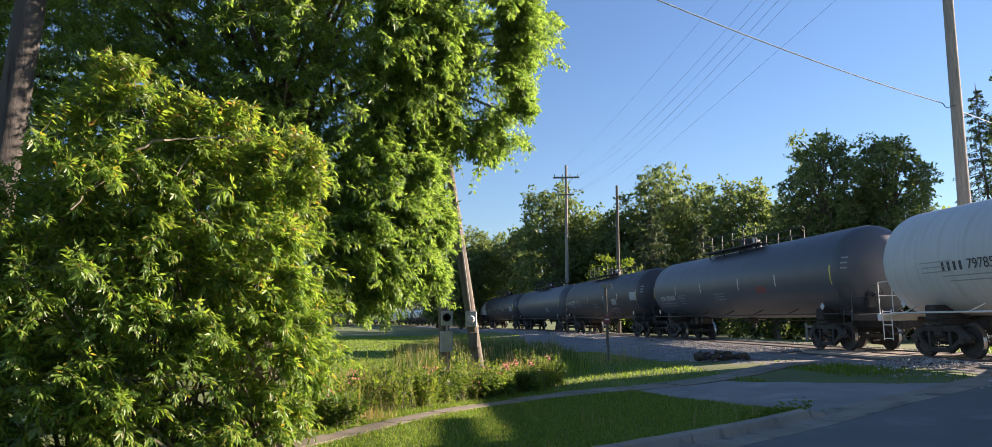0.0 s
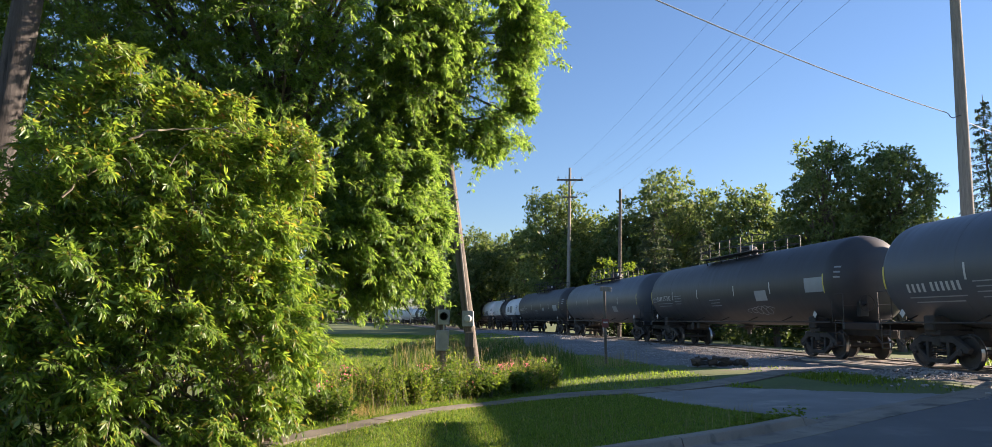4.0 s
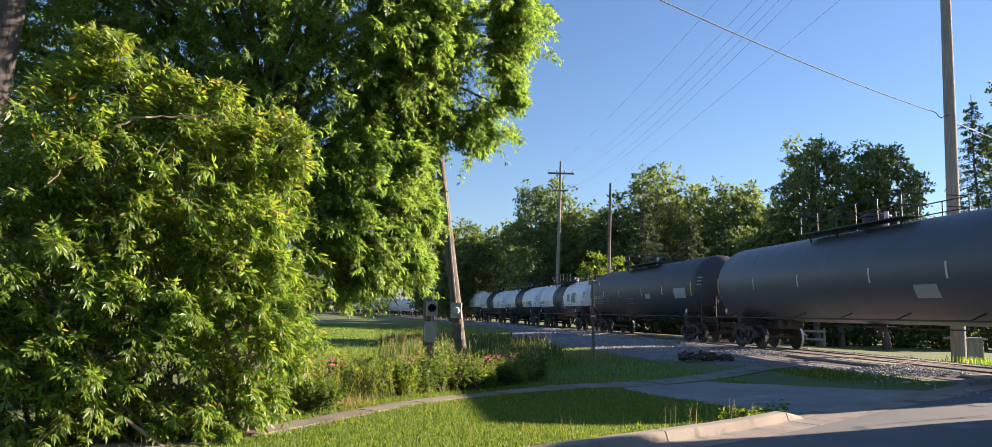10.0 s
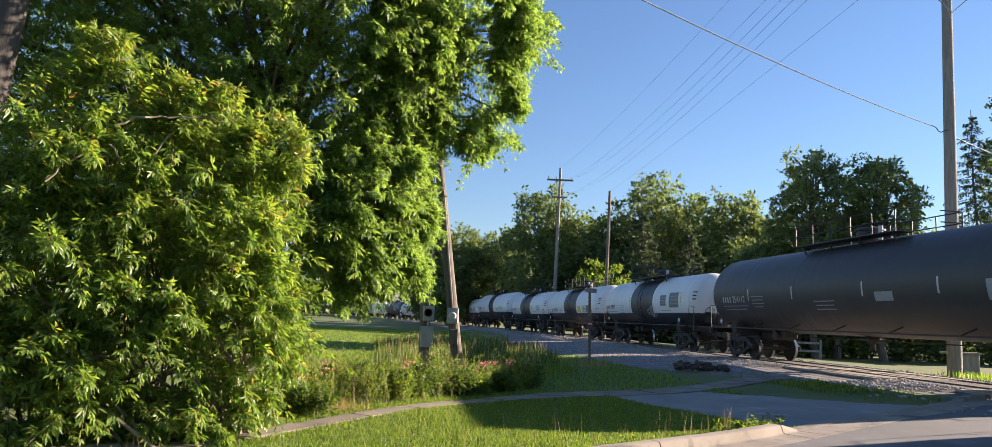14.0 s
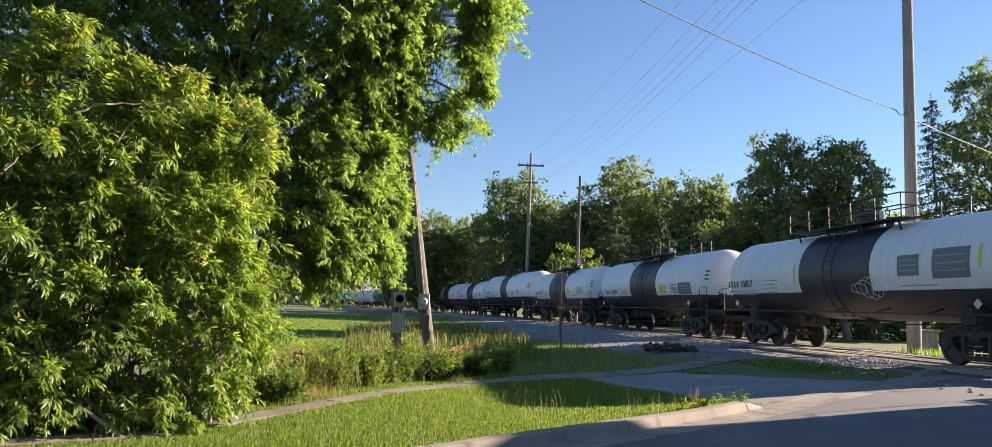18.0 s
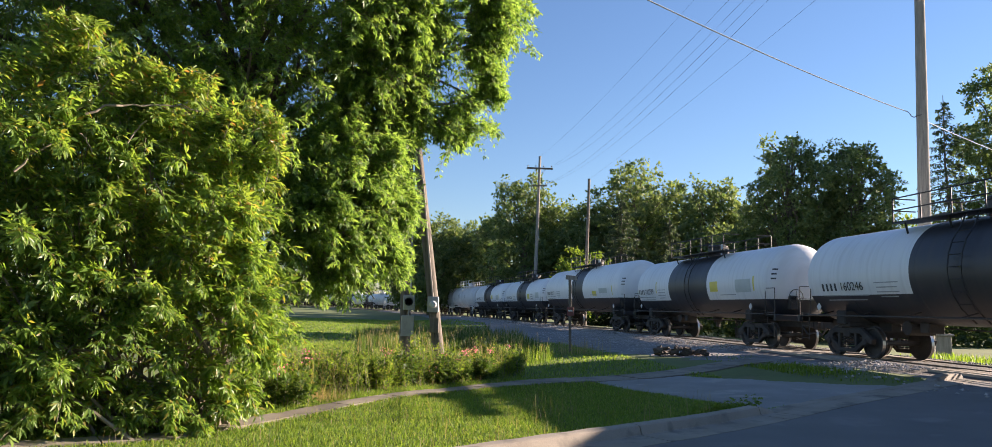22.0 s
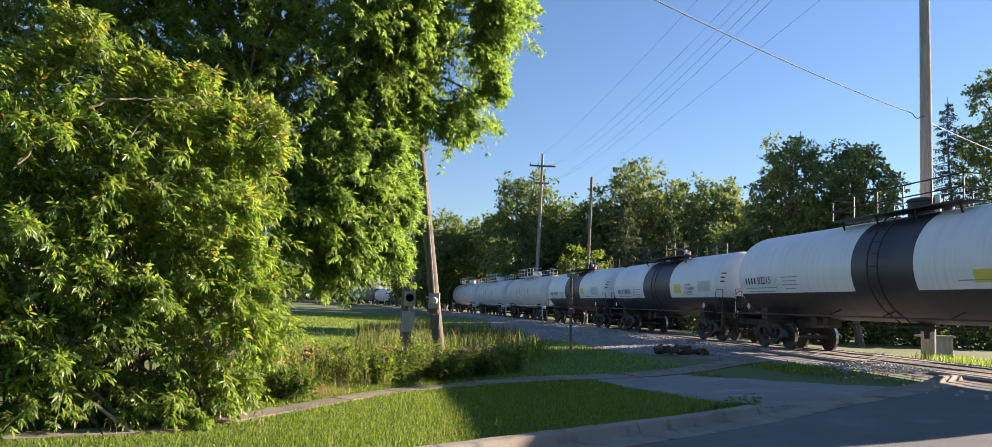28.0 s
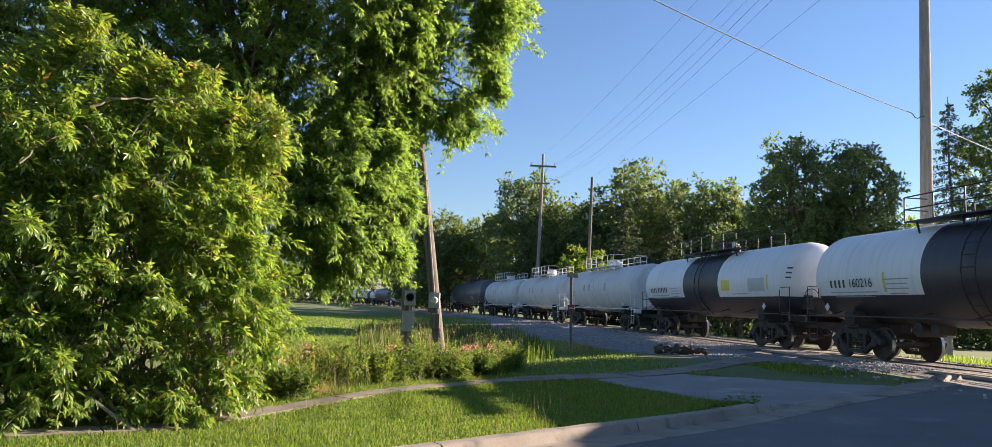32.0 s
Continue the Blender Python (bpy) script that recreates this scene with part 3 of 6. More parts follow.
def shoots(points, outward, length, droop, leaves, size, ratio=0.5, lift=0.35, sprays=4, order=0.25):
    """Leafy shoots in sprays that start at the points and bend down; along each, compound leaves of five leaflets in one plane."""
    points, outward = np.repeat(points, sprays, 0), np.repeat(unit(outward + rng.normal(0, 0.35, outward.shape)), sprays, 0)
    n = len(points)
    points = points + rng.normal(0, 0.05, points.shape)
    d = unit(outward + rng.normal(0, 0.38, (n, 3)) + [0, 0, lift])
    L = length * rng.uniform(0.5, 1.35, n)
    u = (np.arange(leaves) + 0.5) / leaves
    pos = points[:, None] + d[:, None] * (L[:, None] * u)[..., None]
    pos[..., 2] -= droop * (L[:, None] * u ** 2)
    heading = unit(d[:, None] - np.stack([0 * u, 0 * u, 2 * droop * u], -1)[None])
    side = unit(np.cross(heading, rng.normal(size=(n, 1, 3)) * order + [0, 0, 1.0]))
    flip = np.where(np.arange(leaves) % 2 == 0, 1.0, -1.0)[None, :, None]
    stalk = unit(side * flip * 0.75 + heading * 0.8 + rng.normal(0, order, side.shape) + [0, 0, -0.45])
    plane = outward[:, None] * 0.7 + rng.normal(0, order * 1.4, stalk.shape) + [0, 0, 0.8]
    plane = unit(plane - stalk * (plane * stalk).sum(-1, keepdims=True))
    wing = np.cross(plane, stalk)
    base, along, nor, big = [], [], [], []
    for q, w, g in [(0.45, 1, 0.9), (0.45, -1, 0.9), (0.85, 1, 1.0), (0.85, -1, 1.0), (1.0, 0, 1.25)]:
        base.append(pos + stalk * (size * 1.15 * q))
        along.append(unit(stalk * (0.62 if w else 1.0) + wing * (0.8 * w) + rng.normal(0, order * 0.7, stalk.shape) + [0, 0, -0.38]))
        nor.append(plane), big.append(np.full(stalk.shape[:2], g))
    base, along, nor, big = (np.stack(a, 2) for a in (base, along, nor, big))
    base, along, nor, big = base.reshape(-1, 3), along.reshape(-1, 3), nor.reshape(-1, 3), big.ravel()
    across = unit(np.cross(nor + rng.normal(0, order, nor.shape), along))
    ln = size * big * rng.uniform(0.75, 1.2, len(base))
    return leaf_mesh(base, along, across, ln, ln * ratio * rng.uniform(0.85, 1.2, len(base)), 0.16)


def limb_points(a, b, bow, n=6, wander=0.03):
    a, b = np.asarray(a, float), np.asarray(b, float)
    t = np.linspace(0, 1, n)[:, None]
    return a + (b - a) * t + np.array([0, 0, 1.0]) * bow * np.sin(np.pi * t) + rng.normal(0, wander, (n, 3)) * np.linalg.norm(b - a) * np.sin(np.pi * t)


def limbs(bm, pts, r0, r1, n=7):
    """One tapered limb through the points, as one skin."""
    rings = []
    for k, p in enumerate(pts):
        d = Vector(pts[min(k + 1, len(pts) - 1)]) - Vector(pts[max(k - 1, 0)])
        q = d.to_track_quat("Z", "Y")
        r = r0 + (r1 - r0) * k / (len(pts) - 1)
        rings.append([bm.verts.new(Vector(p) + q @ Vector((r * math.cos(a), r * math.sin(a), 0))) for a in [2 * math.pi * i / n for i in range(n)]])
    for a, b in zip(rings, rings[1:]):
        for k in range(n):
            bm.faces.new((a[k], a[(k + 1) % n], b[(k + 1) % n], b[k]))
    bm.faces.new(rings[-1])


def broadleaf(name, x, y, height, spread, clumps, leaves, leaf, material, label, low=0.25, trunk=0.3, bark=None, lean=(0, 0)):
    """A tree: tapered trunk, limbs to each clump, a crown of many leaves in uneven clumps."""
    z0 = gz(x, y)
    top = new(name)
    top.location = (x, y, z0)
    cs, rs = [], []
    for k in range(clumps):
        h = low + (0.90 - low) * ((k + 0.5) / clumps)
        env = math.sin(math.pi * min(1, (h - low * 0.6) / (1.02 - low * 0.6))) ** 0.7
        a = k * 2.399 + rng.uniform(-0.5, 0.5)
        d = spread * env * rng.uniform(0.2, 1.0) ** 0.7 * 0.86
        cs.append((d * math.cos(a) + lean[0] * h, d * math.sin(a) + lean[1] * h, h * height))
        q = spread * rng.uniform(*((0.31, 0.49) if clumps < 45 else (0.22, 0.42))) * (0.55 + 0.6 * env) * (20 / clumps) ** 0.36
        rs.append((q, q, q * rng.uniform(0.6, 0.85)))
    bm = B()
    limbs(bm, limb_points((0, 0, -0.1), (lean[0] * 0.7, lean[1] * 0.7, height * 0.78), 0, 8), trunk, trunk * 0.2, 10)
    part("trunk", bm, bark or M_BARK, top)
    bm = B()
    for c in cs:
        h0 = max(0.12, c[2] / height - rng.uniform(0.15, 0.3)) * height
        limbs(bm, limb_points((lean[0] * 0.7 * h0 / height, lean[1] * 0.7 * h0 / height, h0), c, spread * 0.04, 5), trunk * 0.32, 0.03, 6)
    tagged(part("limb", bm, bark or M_BARK, top), kind="stuff")
    # leaves stand in tufts at the ends of twigs, with gaps between them
    tuft = 14
    p, o = scattered(cs, rs, leaves // tuft, 0.35)
    p += o * rng.normal(0, 0.03 * spread, (len(p), 1))
    o = np.repeat(o, tuft, 0)
    p = np.repeat(p, tuft, 0) + o * rng.uniform(0, leaf * 1.3, (len(o), 1)) + np.clip(rng.normal(0, leaf * 0.7, o.shape), -leaf, leaf) * [1, 1, 0.6]
    al = unit(o * 0.6 + rng.normal(0, 0.6, o.shape) + [0, 0, -0.3])
    ac = unit(np.cross(al, rng.normal(0, 0.6, al.shape) + [0, 0, 0.9]))
    ln = leaf * rng.uniform(0.6, 1.4, len(p))
    v, f = leaf_mesh(p, al, ac, ln, ln * 0.6)
    raw("crown", v, f, material, top)
    tagged(top, label, "tree")
    return top


def spruce(x, y, height, spread, label, needles=9000, sparse=0.0, group=""):
    z0 = gz(x, y)
    top = new("spruce_tree")
    top.location = (x, y, z0)
    bm = B()
    limbs(bm, limb_points((0, 0, -0.1), (0, 0, height), 0, 8, 0.003), 0.20, 0.02, 8)
    part("trunk", bm, M_BARK, top)
    bm = B()
    base, along, ln = [], [], []
    n = int(height * 7)
    for k in range(n):
        h = 0.08 + 0.90 * k / n
        a = k * 2.399 + rng.uniform(-0.4, 0.4)
        L = spread * (1 - h) ** 0.85 * rng.uniform(0.65, 1.15) + 0.12
        d = np.array([math.cos(a), math.sin(a), 0.0])
        s = np.array([0, 0, h * height])
        m = s + d * L * 0.6 + [0, 0, -0.10 * L]
        e = s + d * L + [0, 0, -0.16 * L + 0.04]
        limbs(bm, [s, m, e], 0.03, 0.008, 4)
        q = int(needles / n * (0.4 + 1.2 * (1 - h)))
        u = rng.random(q) ** 0.7
        p = s + (e - s) * u[:, None] + rng.normal(0, 0.07, (q, 3)) * (0.5 + L * 0.3)
        p[:, 2] -= np.abs(rng.normal(0, 0.10 + 0.05 * L, q)) * (1 - sparse * 0.4)
        base.append(p)
        along.append(unit(d * 0.6 + rng.normal(0, 0.45, (q, 3)) + [0, 0, -0.55]))
        ln.append(rng.uniform(0.16, 0.34, q) * (1 - 0.35 * sparse))
    tagged(part("limb", bm, M_BARK, top), kind="stuff")
    base, along, ln = np.concatenate(base), np.concatenate(along), np.concatenate(ln)
    if sparse:
        keep = rng.random(len(base)) > sparse
        base, along, ln = base[keep], along[keep], ln[keep]
    ac = unit(np.cross(along, rng.normal(size=along.shape)))
    v, f = leaf_mesh(base, along, ac, ln, ln * 0.38)
    raw("crown", v, f, M_NEEDLE, top)
    tagged(top, label, "tree", group)
    return top


SUNWARD = np.array(_to)


def tangle(p, size, seed):
    """A smooth pattern from 0 to 1 through space, by which boughs stand apart from gaps."""
    g = np.random.default_rng(seed)
    out = np.zeros(len(p))
    for _ in range(9):
        out += np.sin(p @ (unit(g.normal(size=3)) * 6.283 / (size * g.uniform(0.7, 1.5))) + g.uniform(0, 6.283))
    return 0.5 + out / 9


def crown_points(outline, front_of, depth, rim, count, gaps, size, seed, front=1.5, inset=0.0, thin=None):
    """Points inside a crown: its outline in x and z, its front (y by x and z), its depth, rounded off towards the rim.
    Gives the points, the ways outwards and the distance to the rim. gaps: how much of the inside stays empty, in gaps of that size."""
    poly = np.array(outline)
    lo, hi = poly.min(0), poly.max(0)
    q = rng.uniform(lo, hi, (count * 6, 2))
    inside, best, away = np.zeros(len(q), bool), np.full(len(q), 99.0), np.zeros((len(q), 2))
    for a, b in zip(poly, np.roll(poly, -1, 0)):
        with np.errstate(divide="ignore", invalid="ignore"):
            inside ^= ((a[1] > q[:, 1]) != (b[1] > q[:, 1])) & (q[:, 0] < (b[0] - a[0]) * (q[:, 1] - a[1]) / (b[1] - a[1]) + a[0])
        t = np.clip(((q - a) @ (b - a)) / ((b - a) @ (b - a)), 0, 1)
        foot = a + t[:, None] * (b - a)
        d = np.linalg.norm(q - foot, axis=1)
        near = d < best
        best[near], away[near] = d[near], (foot - q)[near]
    keep = inside & (best > inset)
    q, best, away = q[keep], best[keep], unit(away[keep])
    arch = np.sqrt(np.clip(best / rim, 0.02, 1))
    back = rng.random(len(q)) ** front
    y = front_of(q[:, 0], q[:, 1]) + depth * (0.25 + arch * (back - 0.25))
    p = np.stack([q[:, 0], y, q[:, 1]], -1)
    keep = tangle(p, size, seed) + rng.normal(0, 0.06, len(p)) > gaps
    if thin is not None:
        keep &= rng.random(len(p)) < thin(p)
    p, best, away, back = p[keep][:count], best[keep][:count], away[keep][:count], back[keep][:count]
    w = np.clip(1 - best / rim, 0, 1)[:, None]
    out = np.stack([away[:, 0], 0 * best, away[:, 1]], -1) * w + np.stack([0 * best, (back - 0.45) * 1.6, 0 * best], -1) * (1 - 0.5 * w)
    return p, out, best


def sprays(start, way, length, droop, nodes, leaf, ratio, leaflets=5, order=0.3, hang=0.45):
    """Leafy twigs: each starts at a point and arches over; at its nodes stand opposite compound leaves with narrow drooping leaflets. Gives leaves and twigs."""
    n = len(start)
    d = unit(way)
    u = 0.14 + 0.86 * np.arange(nodes) / (nodes - 1)
    L = length[:, None]
    pos = start[:, None] + d[:, None] * (L * u)[..., None]
    pos[..., 2] -= droop * L * u ** 2
    head = unit(d[:, None] - np.stack([0 * u, 0 * u, 2 * droop * u], -1)[None])
    side = unit(np.cross(head, rng.normal(0, 0.3, (n, 1, 3)) + [0, 0, 1.0]))
    over = np.cross(side, head)
    turn = (np.arange(nodes) % 2)[None, :] * 1.2 + rng.normal(0, 0.35, (n, nodes))
    cross = side * np.cos(turn)[..., None] + over * np.sin(turn)[..., None]
    young = (0.72 + 0.42 * np.sin(math.pi * (0.12 + 0.80 * u)))[None, :] * rng.uniform(0.8, 1.2, (n, 1))
    base, along, nor, big = [], [], [], []
    for s in (-1.0, 1.0):
        stalk = unit(cross * (0.8 * s) + head * 0.62 + rng.normal(0, order, cross.shape) + [0, 0, -0.15])
        flat = SUNWARD * 0.55 + rng.normal(0, order * 1.3, stalk.shape) + [0, 0, 0.75]
        flat = unit(flat - stalk * (flat * stalk).sum(-1, keepdims=True))
        wing = np.cross(flat, stalk)
        for q, w, g in [(1.0, 0, 1.2), (0.80, 1, 1.0), (0.80, -1, 1.0), (0.45, 1, 0.85), (0.45, -1, 0.85)][:leaflets]:
            base.append(pos + stalk * (leaf * 0.85 * q * young)[..., None])
            along.append(unit(stalk * (0.6 if w else 1.0) + wing * (0.75 * w) + rng.normal(0, order * 0.6, stalk.shape) + [0, 0, -hang]))
            nor.append(flat), big.append(young * g)
    base, along, nor, big = (np.stack(a, 2) for a in (base, along, nor, big))
    base, along, nor, big = base.reshape(-1, 3), along.reshape(-1, 3), nor.reshape(-1, 3), big.ravel()
    across = unit(np.cross(nor + rng.normal(0, order * 0.8, nor.shape), along))
    ln = leaf * big * rng.uniform(0.75, 1.25, len(base))
    leaves = leaf_mesh(base, along, across, ln, ln * ratio * rng.uniform(0.8, 1.25, len(base)), 0.2)
    # the twigs: three-sided, tapered
    k = np.linspace(0, 1, 5)
    mid = start[:, None] + d[:, None] * (L * k)[..., None]
    mid[..., 2] -= droop * L * k ** 2
    a = np.arange(3) * 2.094
    r = (0.0065 - 0.0045 * k)[None, :, None, None]
    e1, e2 = side[:, :1], over[:, :1]
    ring = mid[:, :, None] + r * (np.cos(a)[None, None, :, None] * e1[:, :, None] + np.sin(a)[None, None, :, None] * e2[:, :, None])
    v = ring.reshape(-1, 3)
    at = (np.arange(n) * 15)[:, None, None] + (np.arange(4) * 3)[None, :, None] + np.arange(3)[None, None, :]
    to = at - np.arange(3) + (np.arange(3) + 1) % 3
    f = np.stack([at, to, to + 3, at + 3], -1).reshape(-1, 4)
    return leaves, (v, f)


BUSH_OUTLINE = [(-7.4, 2.3), (-6.3, 2.5), (-5.75, 3.3), (-5.16, 3.65), (-5.09, 4.02), (-4.97, 4.05), (-4.79, 3.83), (-4.71, 4.43), (-4.44, 4.56), (-4.33, 4.27), (-4.12, 4.09), (-3.94, 4.21), (-3.53, 4.2), (-3.42, 3.95), (-3.05, 3.81), (-2.71, 3.68), (-2.68, 3.44), (-2.87, 3.0), (-2.81, 2.6), (-2.71, 2.04), (-2.51, 1.57), (-2.53, 0.98), (-2.71, 0.56), (-2.94, 0.28), (-3.18, 0.09), (-4.89, 0.11), (-5.26, 0.13), (-7.4, 0.13)]


def bush_front(x, z):
    return np.maximum(10.976 + 0.58 * x, 7.95) + 0.7 * (tangle(np.stack([x, 0 * x, z], -1), 1.0, 21) - 0.5)


def maple_bush():
    """The leafy maple thicket by the path: stems, arching twigs and bright drooping leaves."""
    top = new("maple_bush")
    o = np.array([-4.2, 9.6, 0])
    top.location = o
    bm = B()
    ends, _, _ = crown_points(BUSH_OUTLINE, bush_front, 1.8, 0.9, 100, 0.0, 1.0, 3, 1.0, 0.12)
    for e in ends:
        st = np.array([rng.uniform(-1.3, 1.3), rng.uniform(-0.2, 0.7) + 0.3 * (e[0] + 4.2), -0.05])
        limbs(bm, limb_points(st, e - o, 0.25, 7), rng.uniform(0.014, 0.034), 0.005, 5)
    # bare boughs that lie across the front
    for a, b, r in [((-4.37, 8.32, 3.63), (-3.89, 8.6, 3.82), 0.016), ((-3.89, 8.6, 3.82), (-3.3, 8.94, 3.87), 0.012), ((-4.9, 8.01, 2.89), (-4.52, 8.24, 3.34), 0.015), ((-3.98, 8.55, 3.36), (-3.82, 8.64, 3.66), 0.011), ((-4.41, 8.3, 3.4), (-4.28, 8.37, 3.2), 0.011)]:
        limbs(bm, limb_points(np.array(a) - o, np.array(b) - o, 0.05, 7), r, r * 0.55, 6)
    tagged(part("stem", bm, M_TWIG, top, "thin pale brown stems"), kind="stuff")
    # inner leaves, then the outer sprays
    p, out, e = crown_points(BUSH_OUTLINE, bush_front, 1.8, 0.9, 780, 0.42, 0.75, 3, 0.9, 0.10)
    way = out * 0.9 + rng.normal(0, 0.5, p.shape) + SUNWARD * 0.2 + [0, 0, 0.35]
    inner = sprays(p - o, way, rng.uniform(0.35, 0.75, len(p)), 0.4, 8, 0.088, 0.30, 5, 0.32)
    p, out, e = crown_points(BUSH_OUTLINE, bush_front, 0.55, 0.8, 860, 0.47, 0.62, 11, 1.0, 0.05)
    way = out * 0.9 + rng.normal(0, 0.42, p.shape) + SUNWARD * 0.35 + [0, -0.35, 0.38]
    outer = sprays(p - o, way, rng.uniform(0.30, 0.62, len(p)) * np.clip(0.5 + e, 0.5, 1), 0.42, 8, 0.090, 0.29, 5, 0.28)
    raw("inner_foliage", *inner[0], M_LEAF_BUSH, top, "shaded green leaves inside the thicket")
    raw("foliage", *outer[0], M_LEAF_BUSH, top, "bright yellow-green drooping leaves")
    for _, t in (inner, outer):
        tagged(raw("twig", *t, M_TWIG, top), kind="stuff")
    # leaders that stand out of the top, with reddish young leaves
    lead = np.array([(-4.59, 8.32, 4.68), (-4.74, 8.23, 4.56), (-4.42, 8.41, 4.65), (-5.05, 8.05, 4.11), (-4.94, 8.11, 4.07), (-3.33, 9.04, 4.39), (-3.52, 8.93, 4.27), (-2.55, 9.5, 3.89), (-2.84, 9.33, 4.0), (-3.84, 8.75, 4.36), (-3.04, 9.22, 3.84), (-4.1, 8.6, 4.18), (-3.56, 8.91, 3.82), (-2.6, 9.47, 3.5), (-2.84, 9.33, 2.81), (-3.07, 9.19, 2.22), (-3.73, 8.81, 2.7), (-4.04, 8.64, 2.89), (-4.85, 8.16, 3.5)])
    tip = np.repeat(lead, 4, 0) + rng.normal(0, 0.07, (len(lead) * 4, 3))
    way = rng.normal(0, 0.30, tip.shape) + [0.25, -0.1, 1.0]
    L = rng.uniform(0.38, 0.58, len(tip))
    start = tip - unit(way) * L[:, None] + [0, 0, 0.10]
    lv, tw = sprays(start - o, way, L, 0.16, 9, 0.092, 0.29, 5, 0.25, 0.55)
    raw("young_growth", *lv, M_LEAF_TIP, top, "young shoots with reddish tips")
    tagged(raw("twig", *tw, M_TWIG, top), kind="stuff")
    tagged(top, "dense bright green maple thicket beside the foot path", "bush")


TREE_OUTLINE = [(-0.2, 11.2), (0.5, 9.4), (0.85, 8.0), (0.99, 7.99), (1.15, 7.12), (0.96, 6.7), (0.41, 6.6), (0.42, 5.87), (0.34, 5.25), (-0.23, 4.89), (-0.51, 4.75), (-0.76, 5.04), (-1.38, 5.0), (-1.4, 4.39), (-1.11, 3.83), (-1.14, 3.44), (-1.36, 2.73), (-1.23, 2.19), (-1.36, 1.88), (-1.55, 2.11), (-1.68, 2.26), (-1.83, 1.99), (-1.94, 2.08), (-2.02, 1.46), (-2.23, 2.06), (-2.6, 1.89), (-3.28, 1.9), (-5.17, 1.85), (-7.96, 1.77), (-10.14, 2.18), (-11.8, 5.0), (-11.6, 8.0), (-10.4, 10.2), (-8.0, 11.8), (-4.0, 12.4), (-1.5, 12.2)]
# the sunny side, over the verge
VERGE_OUTLINE = [(0.7, 8.2), (0.99, 7.99), (1.15, 7.12), (0.96, 6.7), (0.41, 6.6), (0.42, 5.87), (0.34, 5.25), (-0.23, 4.89), (-0.51, 4.75), (-0.76, 5.04), (-1.38, 5.0), (-1.4, 4.39), (-1.11, 3.83), (-1.14, 3.44), (-1.36, 2.73), (-1.23, 2.19), (-1.36, 1.88), (-1.55, 2.11), (-1.68, 2.26), (-1.83, 1.99), (-1.94, 2.08), (-2.02, 1.46), (-2.23, 2.06), (-2.6, 1.89), (-2.93, 2.11), (-3.02, 3.78), (-2.38, 4.55), (-2.19, 5.56), (-1.98, 6.78), (-2.0, 8.2)]


def tree_front(x, z):
    """The crown's front: it recedes towards the verge and hangs over above."""
    return np.maximum(13.9 + 0.85 * x, 11.3) - 0.7 * step01((z - 4.5) / 2) - 0.5 * step01((z - 6) / 1.5) + 0.7 * (tangle(np.stack([x, 0 * x, z], -1), 1.5, 22) - 0.5)


